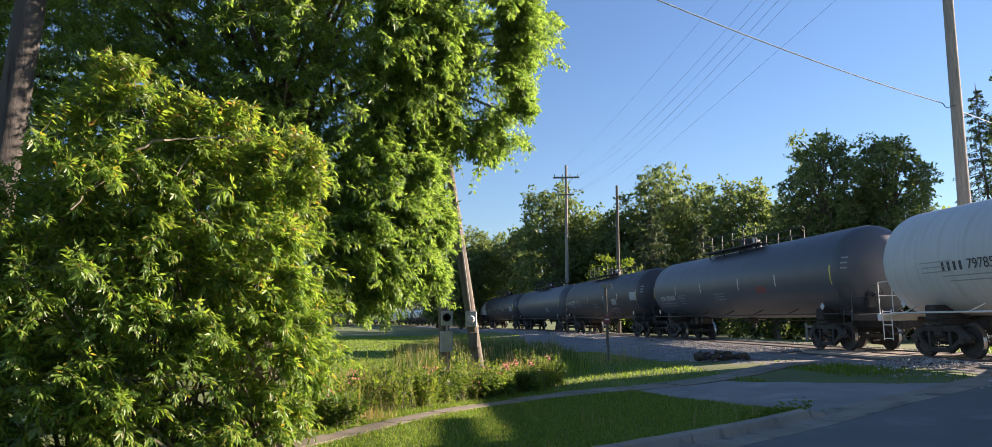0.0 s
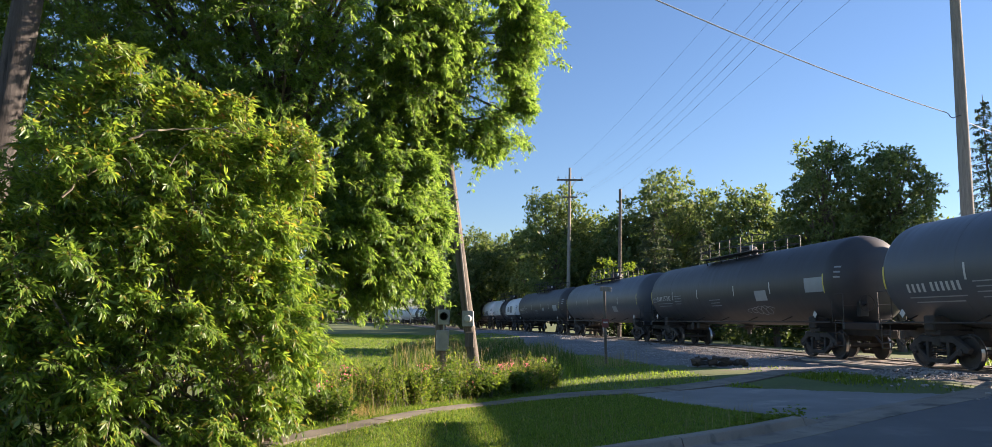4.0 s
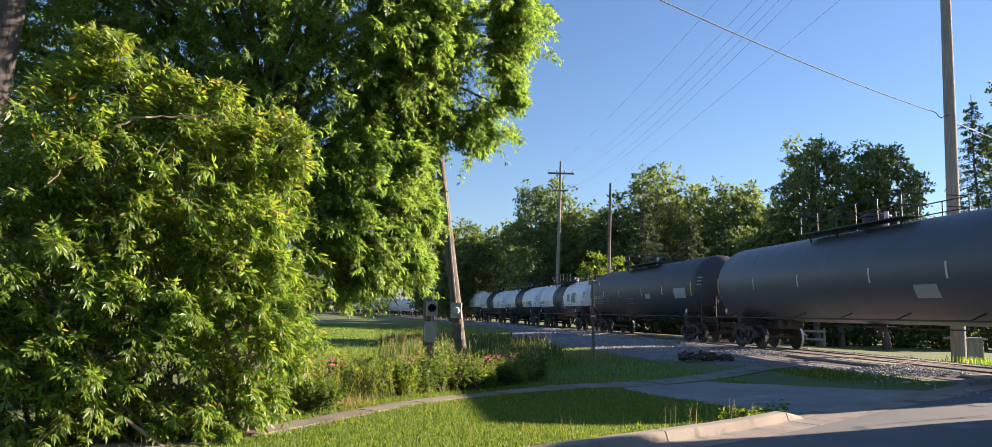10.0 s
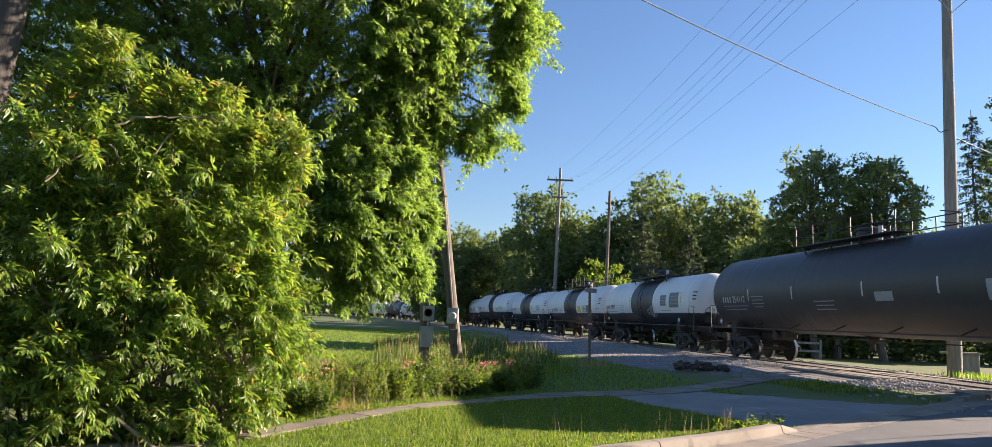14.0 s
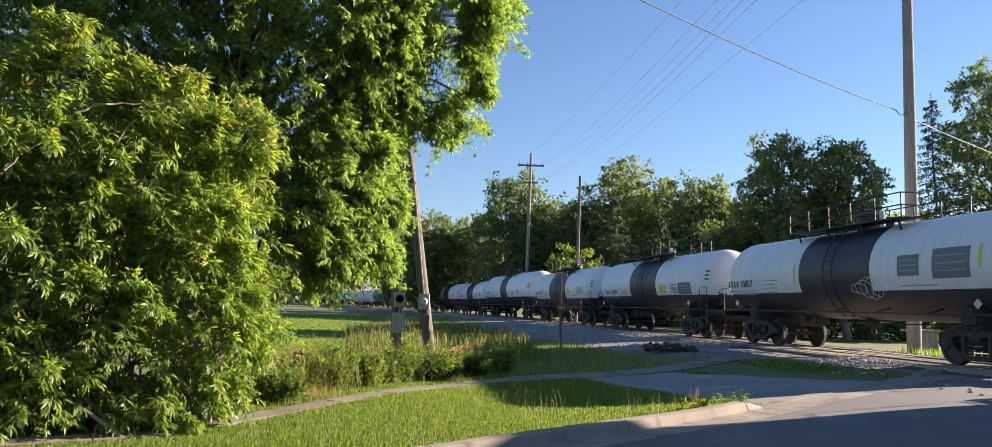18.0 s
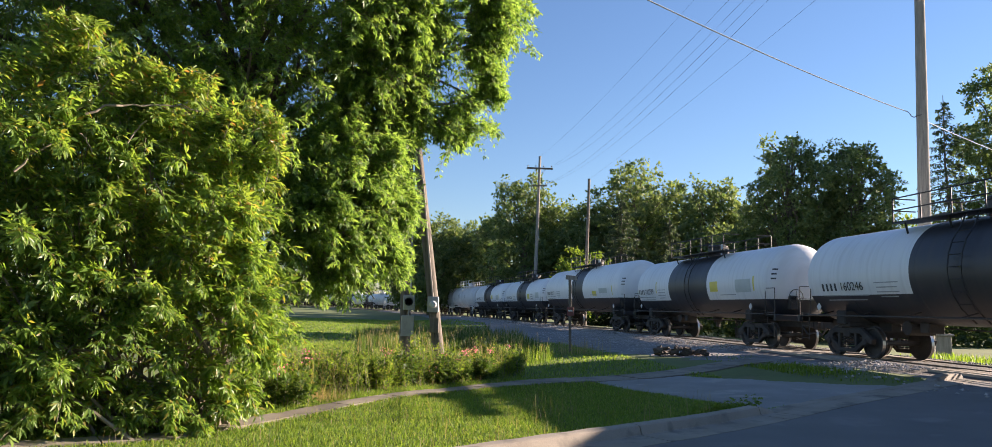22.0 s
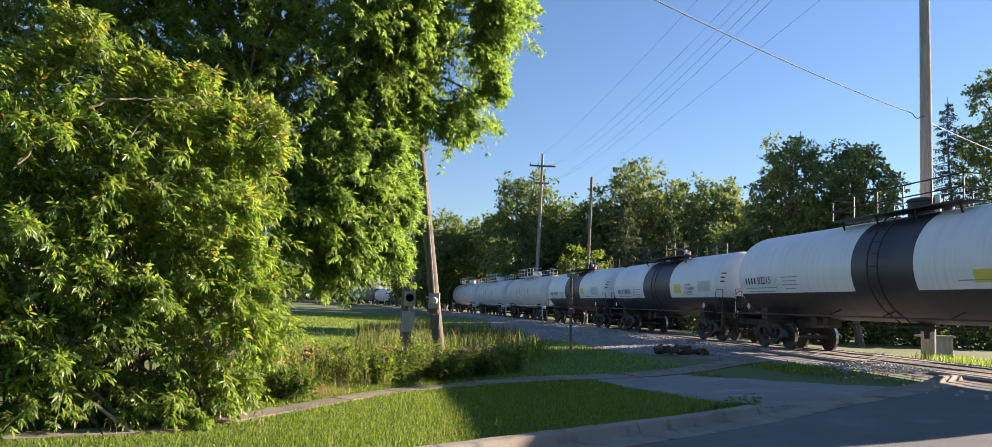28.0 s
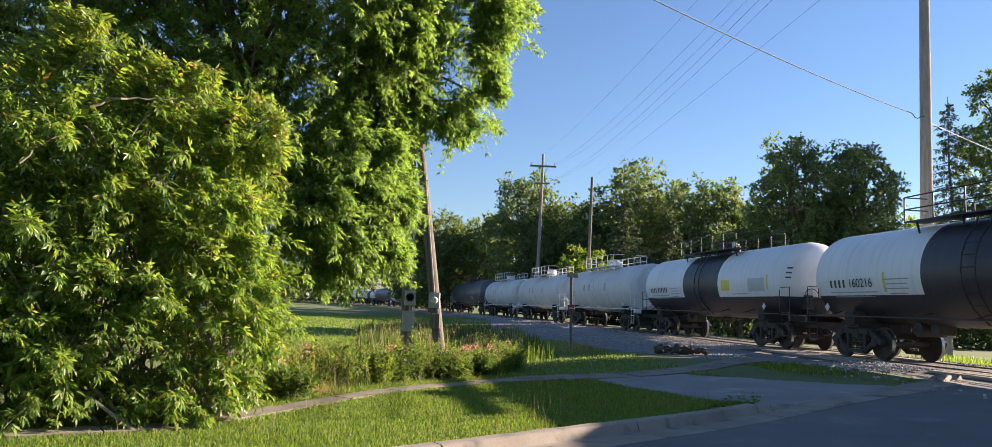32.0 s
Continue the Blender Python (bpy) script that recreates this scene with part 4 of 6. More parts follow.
def shade_tree():
    """The tall tree over the thicket, its hanging branches reaching out over the verge."""
    o = np.array([-4.6, 14.2, 0])
    top = new("shade_tree")
    top.location = o
    bm = B()
    limbs(bm, limb_points((0, 0, -0.2), (0.3, 0.4, 9.0), 0, 9), 0.33, 0.10, 12)
    part("trunk", bm, M_BARK, top)
    bm = B()
    ends, _, _ = crown_points(TREE_OUTLINE, tree_front, 3.6, 1.6, 70, 0.0, 1.0, 5, 1.0, 0.3)
    for c in ends - o:
        h0 = max(1.4, min(8.0, c[2] * rng.uniform(0.4, 0.75)))
        limbs(bm, limb_points((0.03 * h0, 0.05 * h0, h0), c, 0.5, 7), 0.085, 0.015, 7)
    # boughs out to the hanging ends over the verge
    for a, b in [((-1.63, 12.33, 6.3), (1.01, 14.56, 7.11)), ((-1.63, 12.65, 5.53), (0.36, 14.37, 5.47)), ((-1.64, 12.79, 5.24), (-0.17, 14.18, 4.9)), ((-2.16, 12.57, 3.53), (-0.87, 13.66, 3.64)), ((-2.3, 12.45, 2.78), (-1.13, 13.44, 2.03)), ((-2.46, 12.31, 2.45), (-1.61, 13.03, 1.68)), ((-2.04, 11.97, 7.21), (0.92, 14.48, 8.32))]:
        limbs(bm, limb_points(np.array(a) - o, np.array(b) - o, 0.18, 7), 0.032, 0.008, 6)
    tagged(part("limb", bm, M_BARK, top), kind="stuff")

    def airy(p):
        """Full over the thicket, with gaps between the sprays out over the verge, thinner up in the crown."""
        lace = tangle(p * [1, 0.2, 1], 1.05, 31) + 0.3 * (tangle(p * [1, 0.2, 1], 0.4, 33) - 0.5)
        return np.where(p[:, 2] > 8.6, 0.33, 1.0) * np.where(lace > 0.60 - 0.60 * step01((-0.7 - p[:, 0]) / 0.8) * step01((p[:, 2] - 1.9) / 1.0), 1.0, 0.04)
    p, out, e = crown_points(TREE_OUTLINE, tree_front, 4.2, 1.3, 6600, 0.27, 1.1, 5, 1.0, 0.10, airy)
    way = out * 0.8 + rng.normal(0, 0.5, p.shape) + SUNWARD * 0.25 + [0, -0.1, 0.18]
    lv, tw = sprays(p - o, way, rng.uniform(0.40, 0.85, len(p)) * np.clip(0.45 + e, 0.5, 1), 0.38, 8, 0.080, 0.33, 5, 0.34)
    raw("foliage", *lv, M_LEAF_TREE, top, "green hanging leaves")
    tagged(raw("twig", *tw, M_TWIG, top), kind="stuff")
    # the sunny outer skin on the side of the verge
    p, out, e = crown_points(VERGE_OUTLINE, tree_front, 1.2, 0.9, 2900, 0.40, 0.7, 8, 1.0, 0.03, airy)
    way = out * 0.9 + rng.normal(0, 0.42, p.shape) + SUNWARD * 0.4 + [0, -0.2, 0.15]
    lv, tw = sprays(p - o, way, rng.uniform(0.30, 0.65, len(p)) * np.clip(0.45 + e, 0.5, 1), 0.42, 8, 0.078, 0.32, 5, 0.30)
    raw("outer_foliage", *lv, M_LEAF_TREE, top, "sunlit hanging leaves")
    tagged(raw("twig", *tw, M_TWIG, top), kind="stuff")
    tagged(top, "tall broad tree with hanging leafy branches over the verge", "tree")


def blades(x, y, h, lean, width, material, name, label, lift=0.0, parent=None):
    n = len(x)
    b = np.stack([x, y, ground_z(x, y) - 0.01 + lift], -1)
    t = rng.uniform(0, 6.283, n)
    side = np.stack([np.cos(t), np.sin(t), 0 * t], -1)
    bend = np.stack([-np.sin(t), np.cos(t), 0 * t], -1) * (lean * rng.uniform(-1, 1, n))[:, None] * h[:, None]
    m = b + bend * 0.35 + np.stack([0 * h, 0 * h, h * 0.6], -1)
    e = b + bend + np.stack([0 * h, 0 * h, h], -1)
    w = (width if np.ndim(width) else np.full(n, width))[:, None] / 2
    v = np.stack([b - side * w, b + side * w, m + side * w * 0.8, m - side * w * 0.8, e], 1).reshape(-1, 3)
    a = np.arange(n)[:, None] * 5
    f = np.concatenate([a + [0, 1, 2], a + [0, 2, 3], a + [3, 2, 4]], 1).reshape(-1, 3)
    ob = raw(name, v, f, material, parent)
    if not parent:
        tagged(ob, label, "grass", kind="stuff")
    return ob


def from_path(x, y):
    """Distance to the middle of the foot path."""
    best = np.full(len(x), 99.0)
    for a, b in zip(PATH_LINE, PATH_LINE[1:]):
        a, b = np.array(a), np.array(b)
        d = b - a
        t = np.clip(((x - a[0]) * d[0] + (y - a[1]) * d[1]) / (d @ d), 0, 1)
        best = np.minimum(best, np.hypot(x - a[0] - t * d[0], y - a[1] - t * d[1]))
    return best


def side_of_kerb(x, y):
    return (x - K0.x) * KN.x + (y - K0.y) * KN.y


def in_drive(x, y):
    pts = np.array([(2.75, 16.3), (3.2, 14.9), (3.75, 13.81), (4.26, 12.7), (4.75, 11.75), (6.2, 12.65), (9.3, 15.0), (8.39, 15.0), (7.42, 15.5), (6.48, 16.3), (5.5, 17.2), (5.1, 17.9), (3.9, 17.2)])
    inside = np.zeros(len(x), bool)
    for (x1, y1), (x2, y2) in zip(pts, np.roll(pts, -1, 0)):
        inside ^= ((y1 > y) != (y2 > y)) & (x < (x2 - x1) * (y - y1) / (y2 - y1 + 1e-9) + x1)
    return inside


def lawn():
    def field(n, x0, x1, y0, y1):
        x, y = rng.uniform(x0, x1, n), rng.uniform(y0, y1, n)
        k = (from_path(x, y) > path_half(x) - 0.09 * rng.random(len(x)) ** 2) & (side_of_kerb(x, y) < -0.20) & ~in_drive(x, y) & (off_track(x, y) < -7.4)
        return x[k], y[k]
    x, y = field(225000, -5.5, 6.0, 7.2, 17.3)
    patch = 0.6 + 0.4 * np.sin(x * 1.7 + 1) * np.sin(y * 1.3) + rng.uniform(0, 0.35, len(x))
    blades(x, y, 0.02 + 0.035 * patch * rng.uniform(0.4, 1.2, len(x)), 1.3, 0.0095, M_GRASS, "verge_grass", "bright green short grass on the verge")
    x, y = field(60000, -6, 9, 15, 32)
    blades(x, y, rng.uniform(0.03, 0.10, len(x)), 0.9, 0.012, M_GRASS, "far_verge_grass", "green grass between foot path and track")
    x, y = field(26000, -5.5, 6.0, 7.2, 17.3)
    k = np.sin(x * 5.1 + 2 * np.sin(y * 2.3)) * np.sin(y * 4.3 + x) + rng.normal(0, 0.5, len(x)) > 0.45
    x, y = x[k], y[k]
    blades(x, y, rng.uniform(0.04, 0.10, len(x)), 1.2, 0.010, M_LEAF_BRIGHT, "lawn_tufts", "taller tufts and broad weeds in the grass")
    # seed stalks and tall tufts
    x, y = field(1300, -4.5, 5.5, 8, 17)
    blades(x, y, rng.uniform(0.08, 0.26, len(x)), 0.5, 0.0035, M_STRAW, "seed_stalks", "thin pale seed stalks")
    for n, s0, s1, w0, w1, h1 in ((900, -5.4, -2.6, -5.6, -4.1, 0.13), (500, -7.0, 1.0, -5.6, -3.4, 0.08)):
        s, w = rng.uniform(s0, s1, n), rng.uniform(w0, w1, n)
        a = TH + s / TR
        x, y = TC[0] + (TR + w) * np.cos(a), TC[1] + (TR + w) * np.sin(a)
        k = (side_of_kerb(x, y) < -0.3) & ~in_drive(x, y) & (from_path(x, y) > 0.5)
        x, y = x[k], y[k]
        blades(x, y, rng.uniform(0.03, h1, len(x)), 0.9, 0.025, M_LEAF_BRIGHT, "shoulder_weeds", "low bright weeds along the gravel")
    # lit grass beyond the track
    n = 26000
    s, w = rng.uniform(-24, 3, n), rng.uniform(3.2, 22, n)
    a = TH + s / TR
    x, y = TC[0] + (TR + w) * np.cos(a), TC[1] + (TR + w) * np.sin(a)
    k = side_of_kerb(x, y) < -0.5
    blades(x[k], y[k], rng.uniform(0.08, 0.28, k.sum()), 0.6, 0.03, M_GRASS, "grass_beyond_track", "sunlit rough grass beyond the track")
    n = 65000
    x, y = rng.uniform(-5.2, 2.6, 15000), rng.uniform(22.5, 46, 15000)
    k = (off_track(x, y) < -8.2) & (tangle(np.stack([x, y * 0.6, 0 * x], -1), 3.0, 41) > 0.40)
    x, y = x[k], y[k]
    q = rng.random(len(x)) < 0.16
    blades(x[q], y[q], rng.uniform(0.35, 0.85, q.sum()), 0.5, 0.014, M_STRAW, "dry_meadow_grass", "pale seeding grass in the uncut strip")
    blades(x[~q], y[~q], rng.uniform(0.2, 0.6, (~q).sum()), 0.7, 0.022, M_WEED_DARK, "meadow_grass", "tall dull green uncut grass before the track")
    x, y = rng.uniform(-26, 1.5, n), rng.uniform(24, 78, n)
    k = off_track(x, y) < -5
    blades(x[k], y[k], rng.uniform(0.03, 0.09, k.sum()), 1.0, 0.05, M_GRASS, "field_grass", "mown lawn behind the thicket")


def kerb_weeds():
    """Broad-leaved weeds at the end of the kerb."""
    n = 60
    u = rng.uniform(1.9, 3.5, n)
    x = K0.x + KD.x * u - KN.x * rng.uniform(0.22, 0.6, n)
    y = K0.y + KD.y * u - KN.y * rng.uniform(0.22, 0.6, n)
    v, f = shoots(np.stack([x, y, ground_z(x, y)], -1), np.tile([0.0, 0.0, 1.5], (n, 1)), 0.16, 0.3, 4, 0.05, 0.5, 0.5, 2)
    ob = raw("kerb_weeds", v, f, M_LEAF_BRIGHT)
    tagged(ob, "low broad-leaved weeds at the end of the kerb", "weeds", kind="stuff")
    x, y = rng.uniform(0.4, 2.6, 420), rng.normal(21.6, 0.5, 420)
    blades(x, y + 0.9 * x - 1.2, rng.uniform(0.25, 0.62, 420), 0.5, 0.010, M_GRASS, "tall_grass", "tall seeding grass along the gravel")
    x, y = rng.normal(3.6, 0.5, 170), rng.normal(25.0, 0.5, 170)
    blades(x, y, rng.uniform(0.25, 0.7, 170), 0.4, 0.010, M_STRAW, "dry_grass", "dry seeding grass beside the sign post")
    x, y = rng.normal(1.35, 0.30, 26), rng.normal(11.7, 0.45, 26)
    blades(x, y, rng.uniform(0.15, 0.38, 26), 0.5, 0.006, M_STRAW, "seed_stalks", "thin pale seed stalks in the grass")
    n = 26
    u = rng.uniform(0.6, 3.1, n)
    x, y = K0.x + KD.x * u - KN.x * rng.uniform(0.22, 0.9, n), K0.y + KD.y * u - KN.y * rng.uniform(0.22, 0.9, n)
    blades(x, y, rng.uniform(0.2, 0.48, n), 0.3, 0.006, M_STRAW, "kerb_stalks", "thin pale seed stalks at the end of the kerb")


def weed_patch():
    """Clumps of tall leafy weeds, dry stalks and a few pink flowers round the feet of the poles."""
    def area(n, wide=1.9):
        u, w = rng.uniform(0, 1, n), rng.uniform(0, 1, n)
        x = -2.9 + 4.2 * u - 0.45 * w
        y = 10.9 + 7.6 * u ** 0.9 + w * wide + 0.3
        k = from_path(x, y) > path_half(x) + 0.10
        return x[k], y[k]
    x, y = area(5200, 2.2)
    h = rng.uniform(0.10, 0.50, len(x)) * (0.8 + 0.4 * np.sin(x * 2.1) * np.cos(y * 1.7))
    blades(x, y, h, 0.6, 0.008, M_GRASS, "tall_grass", "tall uncut grass round the poles")
    # clumps of leafy stems: some pale and narrow-leaved, some dark and broad
    x, y = area(90)
    tall = 0.62 + 0.30 * np.sin(x * 2.3 + 0.6) * np.cos(y * 1.9) + rng.uniform(0.0, 0.3, len(x))
    for lot, mat, leaf, ratio, note in ((0, M_WEED, 0.052, 0.26, "tangle of pale narrow-leaved weeds beside the path"), (1, M_WEED_DARK, 0.070, 0.45, "dark broad-leaved weeds beside the path"), (2, M_WEED, 0.045, 0.40, "tangle of leafy weeds round the poles")):
        k = np.arange(len(x)) % 3 == lot
        stems = rng.integers(9, 17, k.sum())
        base = np.repeat(np.stack([x[k], y[k], ground_z(x[k], y[k])], -1), stems, 0)
        high = np.repeat(tall[k] * (0.8 if lot == 1 else 1.0), stems) * rng.uniform(0.55, 1.15, len(base))
        base[:, :2] += rng.normal(0, 0.16, (len(base), 2))
        way = rng.normal(0, 0.24, base.shape) + [0.05, 0, 1.0]
        lv, tw = sprays(base, way, high, 0.10, 13, leaf, ratio, 3, 0.35, 0.15)
        ob = raw("weeds", *lv, mat)
        tagged(ob, note, "weeds", kind="stuff")
        raw("stem", *tw, M_TWIG, ob)
    # tall grass going to seed, and a dry tuft at the path's edge
    x, y = area(500, 2.4)
    blades(x, y, rng.uniform(0.55, 1.0, len(x)) * (0.75 + 0.35 * np.sin(x * 1.9 + 1)), 0.5, 0.006, M_STRAW, "seeding_grass", "tall pale seeding grass among the weeds")
    x, y = rng.normal(-2.45, 0.28, 380), rng.normal(12.35, 0.22, 380)
    k = from_path(x, y) > path_half(x) + 0.03
    blades(x[k], y[k], rng.uniform(0.06, 0.26, k.sum()), 1.6, 0.007, M_STRAW, "dry_tuft", "flattened tuft of dry brown grass at the path's edge")
    x, y = area(240)
    blades(x, y, rng.uniform(0.5, 1.05, len(x)), 0.35, 0.006, M_STRAW, "dry_stems", "dry brown weed stems")
    x, y = area(30)
    z = ground_z(x, y) + rng.uniform(0.25, 0.72, len(x))
    c = np.repeat(np.stack([x, y, z], -1), 22, 0) + rng.normal(0, 0.05, (len(x) * 22, 3))
    al = unit(rng.normal(size=c.shape) + [0, 0, 0.5])
    ac = unit(np.cross(al, rng.normal(size=al.shape)))
    ln = rng.uniform(0.025, 0.045, len(c))
    v, f = leaf_mesh(c, al, ac, ln, ln * 0.8)
    ob = raw("pink_flowers", v, f, M_FLOWER)
    tagged(ob, "small pink wild flowers among the weeds", "flowers", kind="stuff")


def background_trees():
    far = "tall leafy tree in the row beyond the track"
    row = "trees beyond the track"
    rows = [(7.0, 92, 17.4, 5.4), (11.5, 95, 15.0, 5.0), (19.3, 86, 19.0, 6.6), (27.0, 82, 16.2, 5.4), (14.5, 90, 14.5, 5.0), (24.0, 92, 16.5, 5.6), (-1.0, 112, 13.6, 5.0), (3.2, 105, 14.0, 4.6), (-5.6, 106, 14.2, 4.8), (-10.5, 125, 13.0, 5.0), (32.0, 84, 14.0, 5.2), (38, 80, 13.0, 5.0), (-22, 235, 15, 7), (-34, 250, 16, 8), (-48, 262, 15, 8), (-62, 300, 17, 9), (-12, 225, 15, 7), (-78, 300, 17, 9), (-3, 190, 14, 6), (-95, 320, 18, 9), (-112, 320, 18, 9), (-55, 240, 14, 7), (-72, 260, 15, 8), (-90, 270, 15, 8), (-110, 280, 16, 9), (-130, 300, 17, 9)]
    for k, (x, y, h, r) in enumerate(rows):
        t = broadleaf("tree", x, y, h * 1.07, r, 40 if y < 130 else 14, 14500 if y < 130 else 2500, 0.43 if y < 130 else 0.8, M_LEAF_FAR, far, 0.10, 0.3)
        t["group"] = row
    for x, y, h, r in [(20.5, 46, 14.3, 3.0), (24.5, 45.5, 13.8, 2.7), (22.6, 47.5, 10.4, 2.8), (18.0, 48.5, 7.6, 2.2), (27.6, 50, 8.4, 2.6)]:
        t = broadleaf("tree", x, y, h, r, 60, 18000, 0.22, M_LEAF_FAR, "large dark-leaved tree close behind the track", 0.22, 0.26)
        t["group"] = "large trees behind the track"
    broadleaf("tree", 37.9, 49, 21.8, 4.1, 40, 34000, 0.24, M_LEAF_FAR, "tall dark tree beyond the street crossing", 0.15, 0.3)
    broadleaf("tree", 34.0, 53, 9.5, 3.2, 14, 6000, 0.32, M_LEAF_BRIGHT, "smaller bright green tree below the spruce", 0.1, 0.2)
    broadleaf("tree", 29.5, 60, 9.0, 4.0, 14, 6000, 0.34, M_LEAF_FAR, "low green tree in the gap beyond the track", 0.05, 0.2)
    broadleaf("shrub", 10.3, 68, 6.9, 2.9, 12, 4200, 0.30, M_LEAF_BRIGHT, "bright yellow-green shrub tree behind the track", 0.15, 0.12)
    spruce(33.8, 50.5, 17.8, 4.0, "tall thin spruce with sparse drooping branches", 15000, 0.42)
    spruce(15.2, 73, 13.0, 5.0, "dark spruce before the row of trees", 17000)
    spruce(19.8, 72, 11.0, 4.4, "dark spruce before the row of trees", 14000)
    # undergrowth along the far edge
    cs, rs = [], []
    for k in range(60):
        x, y = -8 + k * 0.9 + rng.uniform(-1, 1), 84 - k * 0.45 + rng.uniform(-3, 3)
        if off_track(x, y) < 6:
            continue
        cs.append((x, y, rng.uniform(0.8, 1.9))), rs.append((rng.uniform(1.0, 2.0), rng.uniform(1.0, 2.0), rng.uniform(1.2, 2.6)))
    for k in range(34):
        x, y = 17 + k * 1.1 + rng.uniform(-0.8, 0.8), 50 - k * 0.12 + rng.uniform(-2, 2)
        cs.append((x, y, rng.uniform(0.7, 1.6))), rs.append((rng.uniform(0.9, 1.6), rng.uniform(0.9, 1.6), rng.uniform(1.0, 1.9)))
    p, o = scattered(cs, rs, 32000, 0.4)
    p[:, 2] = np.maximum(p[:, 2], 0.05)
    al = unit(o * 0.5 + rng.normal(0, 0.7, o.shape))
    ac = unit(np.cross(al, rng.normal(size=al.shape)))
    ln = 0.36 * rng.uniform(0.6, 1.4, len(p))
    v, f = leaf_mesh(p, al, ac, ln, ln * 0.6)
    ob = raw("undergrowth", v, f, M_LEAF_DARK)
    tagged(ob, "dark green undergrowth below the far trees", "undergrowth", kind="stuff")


maple_bush()
shade_tree()
weed_patch()
kerb_weeds()
lawn()
background_trees()


# ---- poles, wires, sign, small things ----
def pole(name, foot, head, r0, r1, material, label, group=""):
    """A round tapered wooden pole; the thing is an Empty at its foot, parts are given relative to it."""
    top = new(name)
    top.location = foot
    bm = B()
    d = Vector(head) - Vector(foot)
    pts = [d * k / 12 for k in range(13)]
    pts[0] = d * -0.02
    limbs(bm, pts, r0, r1, 16)
    part("shaft", bm, material, top, smooth=True)
    tagged(top, label, "utility pole", group)
    return top


def cross_arm(top, at, half, turn=0.0, pins=3, w=0.11):
    rot = Matrix.Rotation(turn, 4, "Z")
    bm = box(B(), at, (half * 2, w, w * 1.15), 0.01, rot)
    arm = part("cross_arm", bm, M_POLE, top)
    bm = B()
    for s in (-1, 1):
        a = Vector(at) + rot @ Vector((s * half * 0.55, -w * 0.6, -0.02))
        rod(bm, a, Vector(at) + Vector((0, -w * 0.6, -half * 0.5)), 0.02, None, 6)
    part("brace", bm, M_GREYMETAL, top)
    for k in range(pins):
        u = -half * 0.9 + 2 * half * 0.9 * k / max(pins - 1, 1)
        p = Vector(at) + rot @ Vector((u, 0, w * 0.55))
        bm = B()
        lathe(bm, [(0, 0.03), (0.10, 0.03), (0.12, 0.07), (0.17, 0.07), (0.20, 0.05), (0.24, 0.05)], "Z", 10, p)
        part("insulator", bm, M_GREYPANEL, top)


def wire(name, a, b, sag, r, material, label):
    bm = B()
    a, b = Vector(a), Vector(b)
    pts = [a + (b - a) * t - Vector((0, 0, sag * 4 * t * (1 - t))) for t in [k / 24 for k in range(25)]]
    limbs(bm, pts, r, r, 5)
    ob = part(name, bm, material)
    tagged(ob, label, "cable")
    return ob


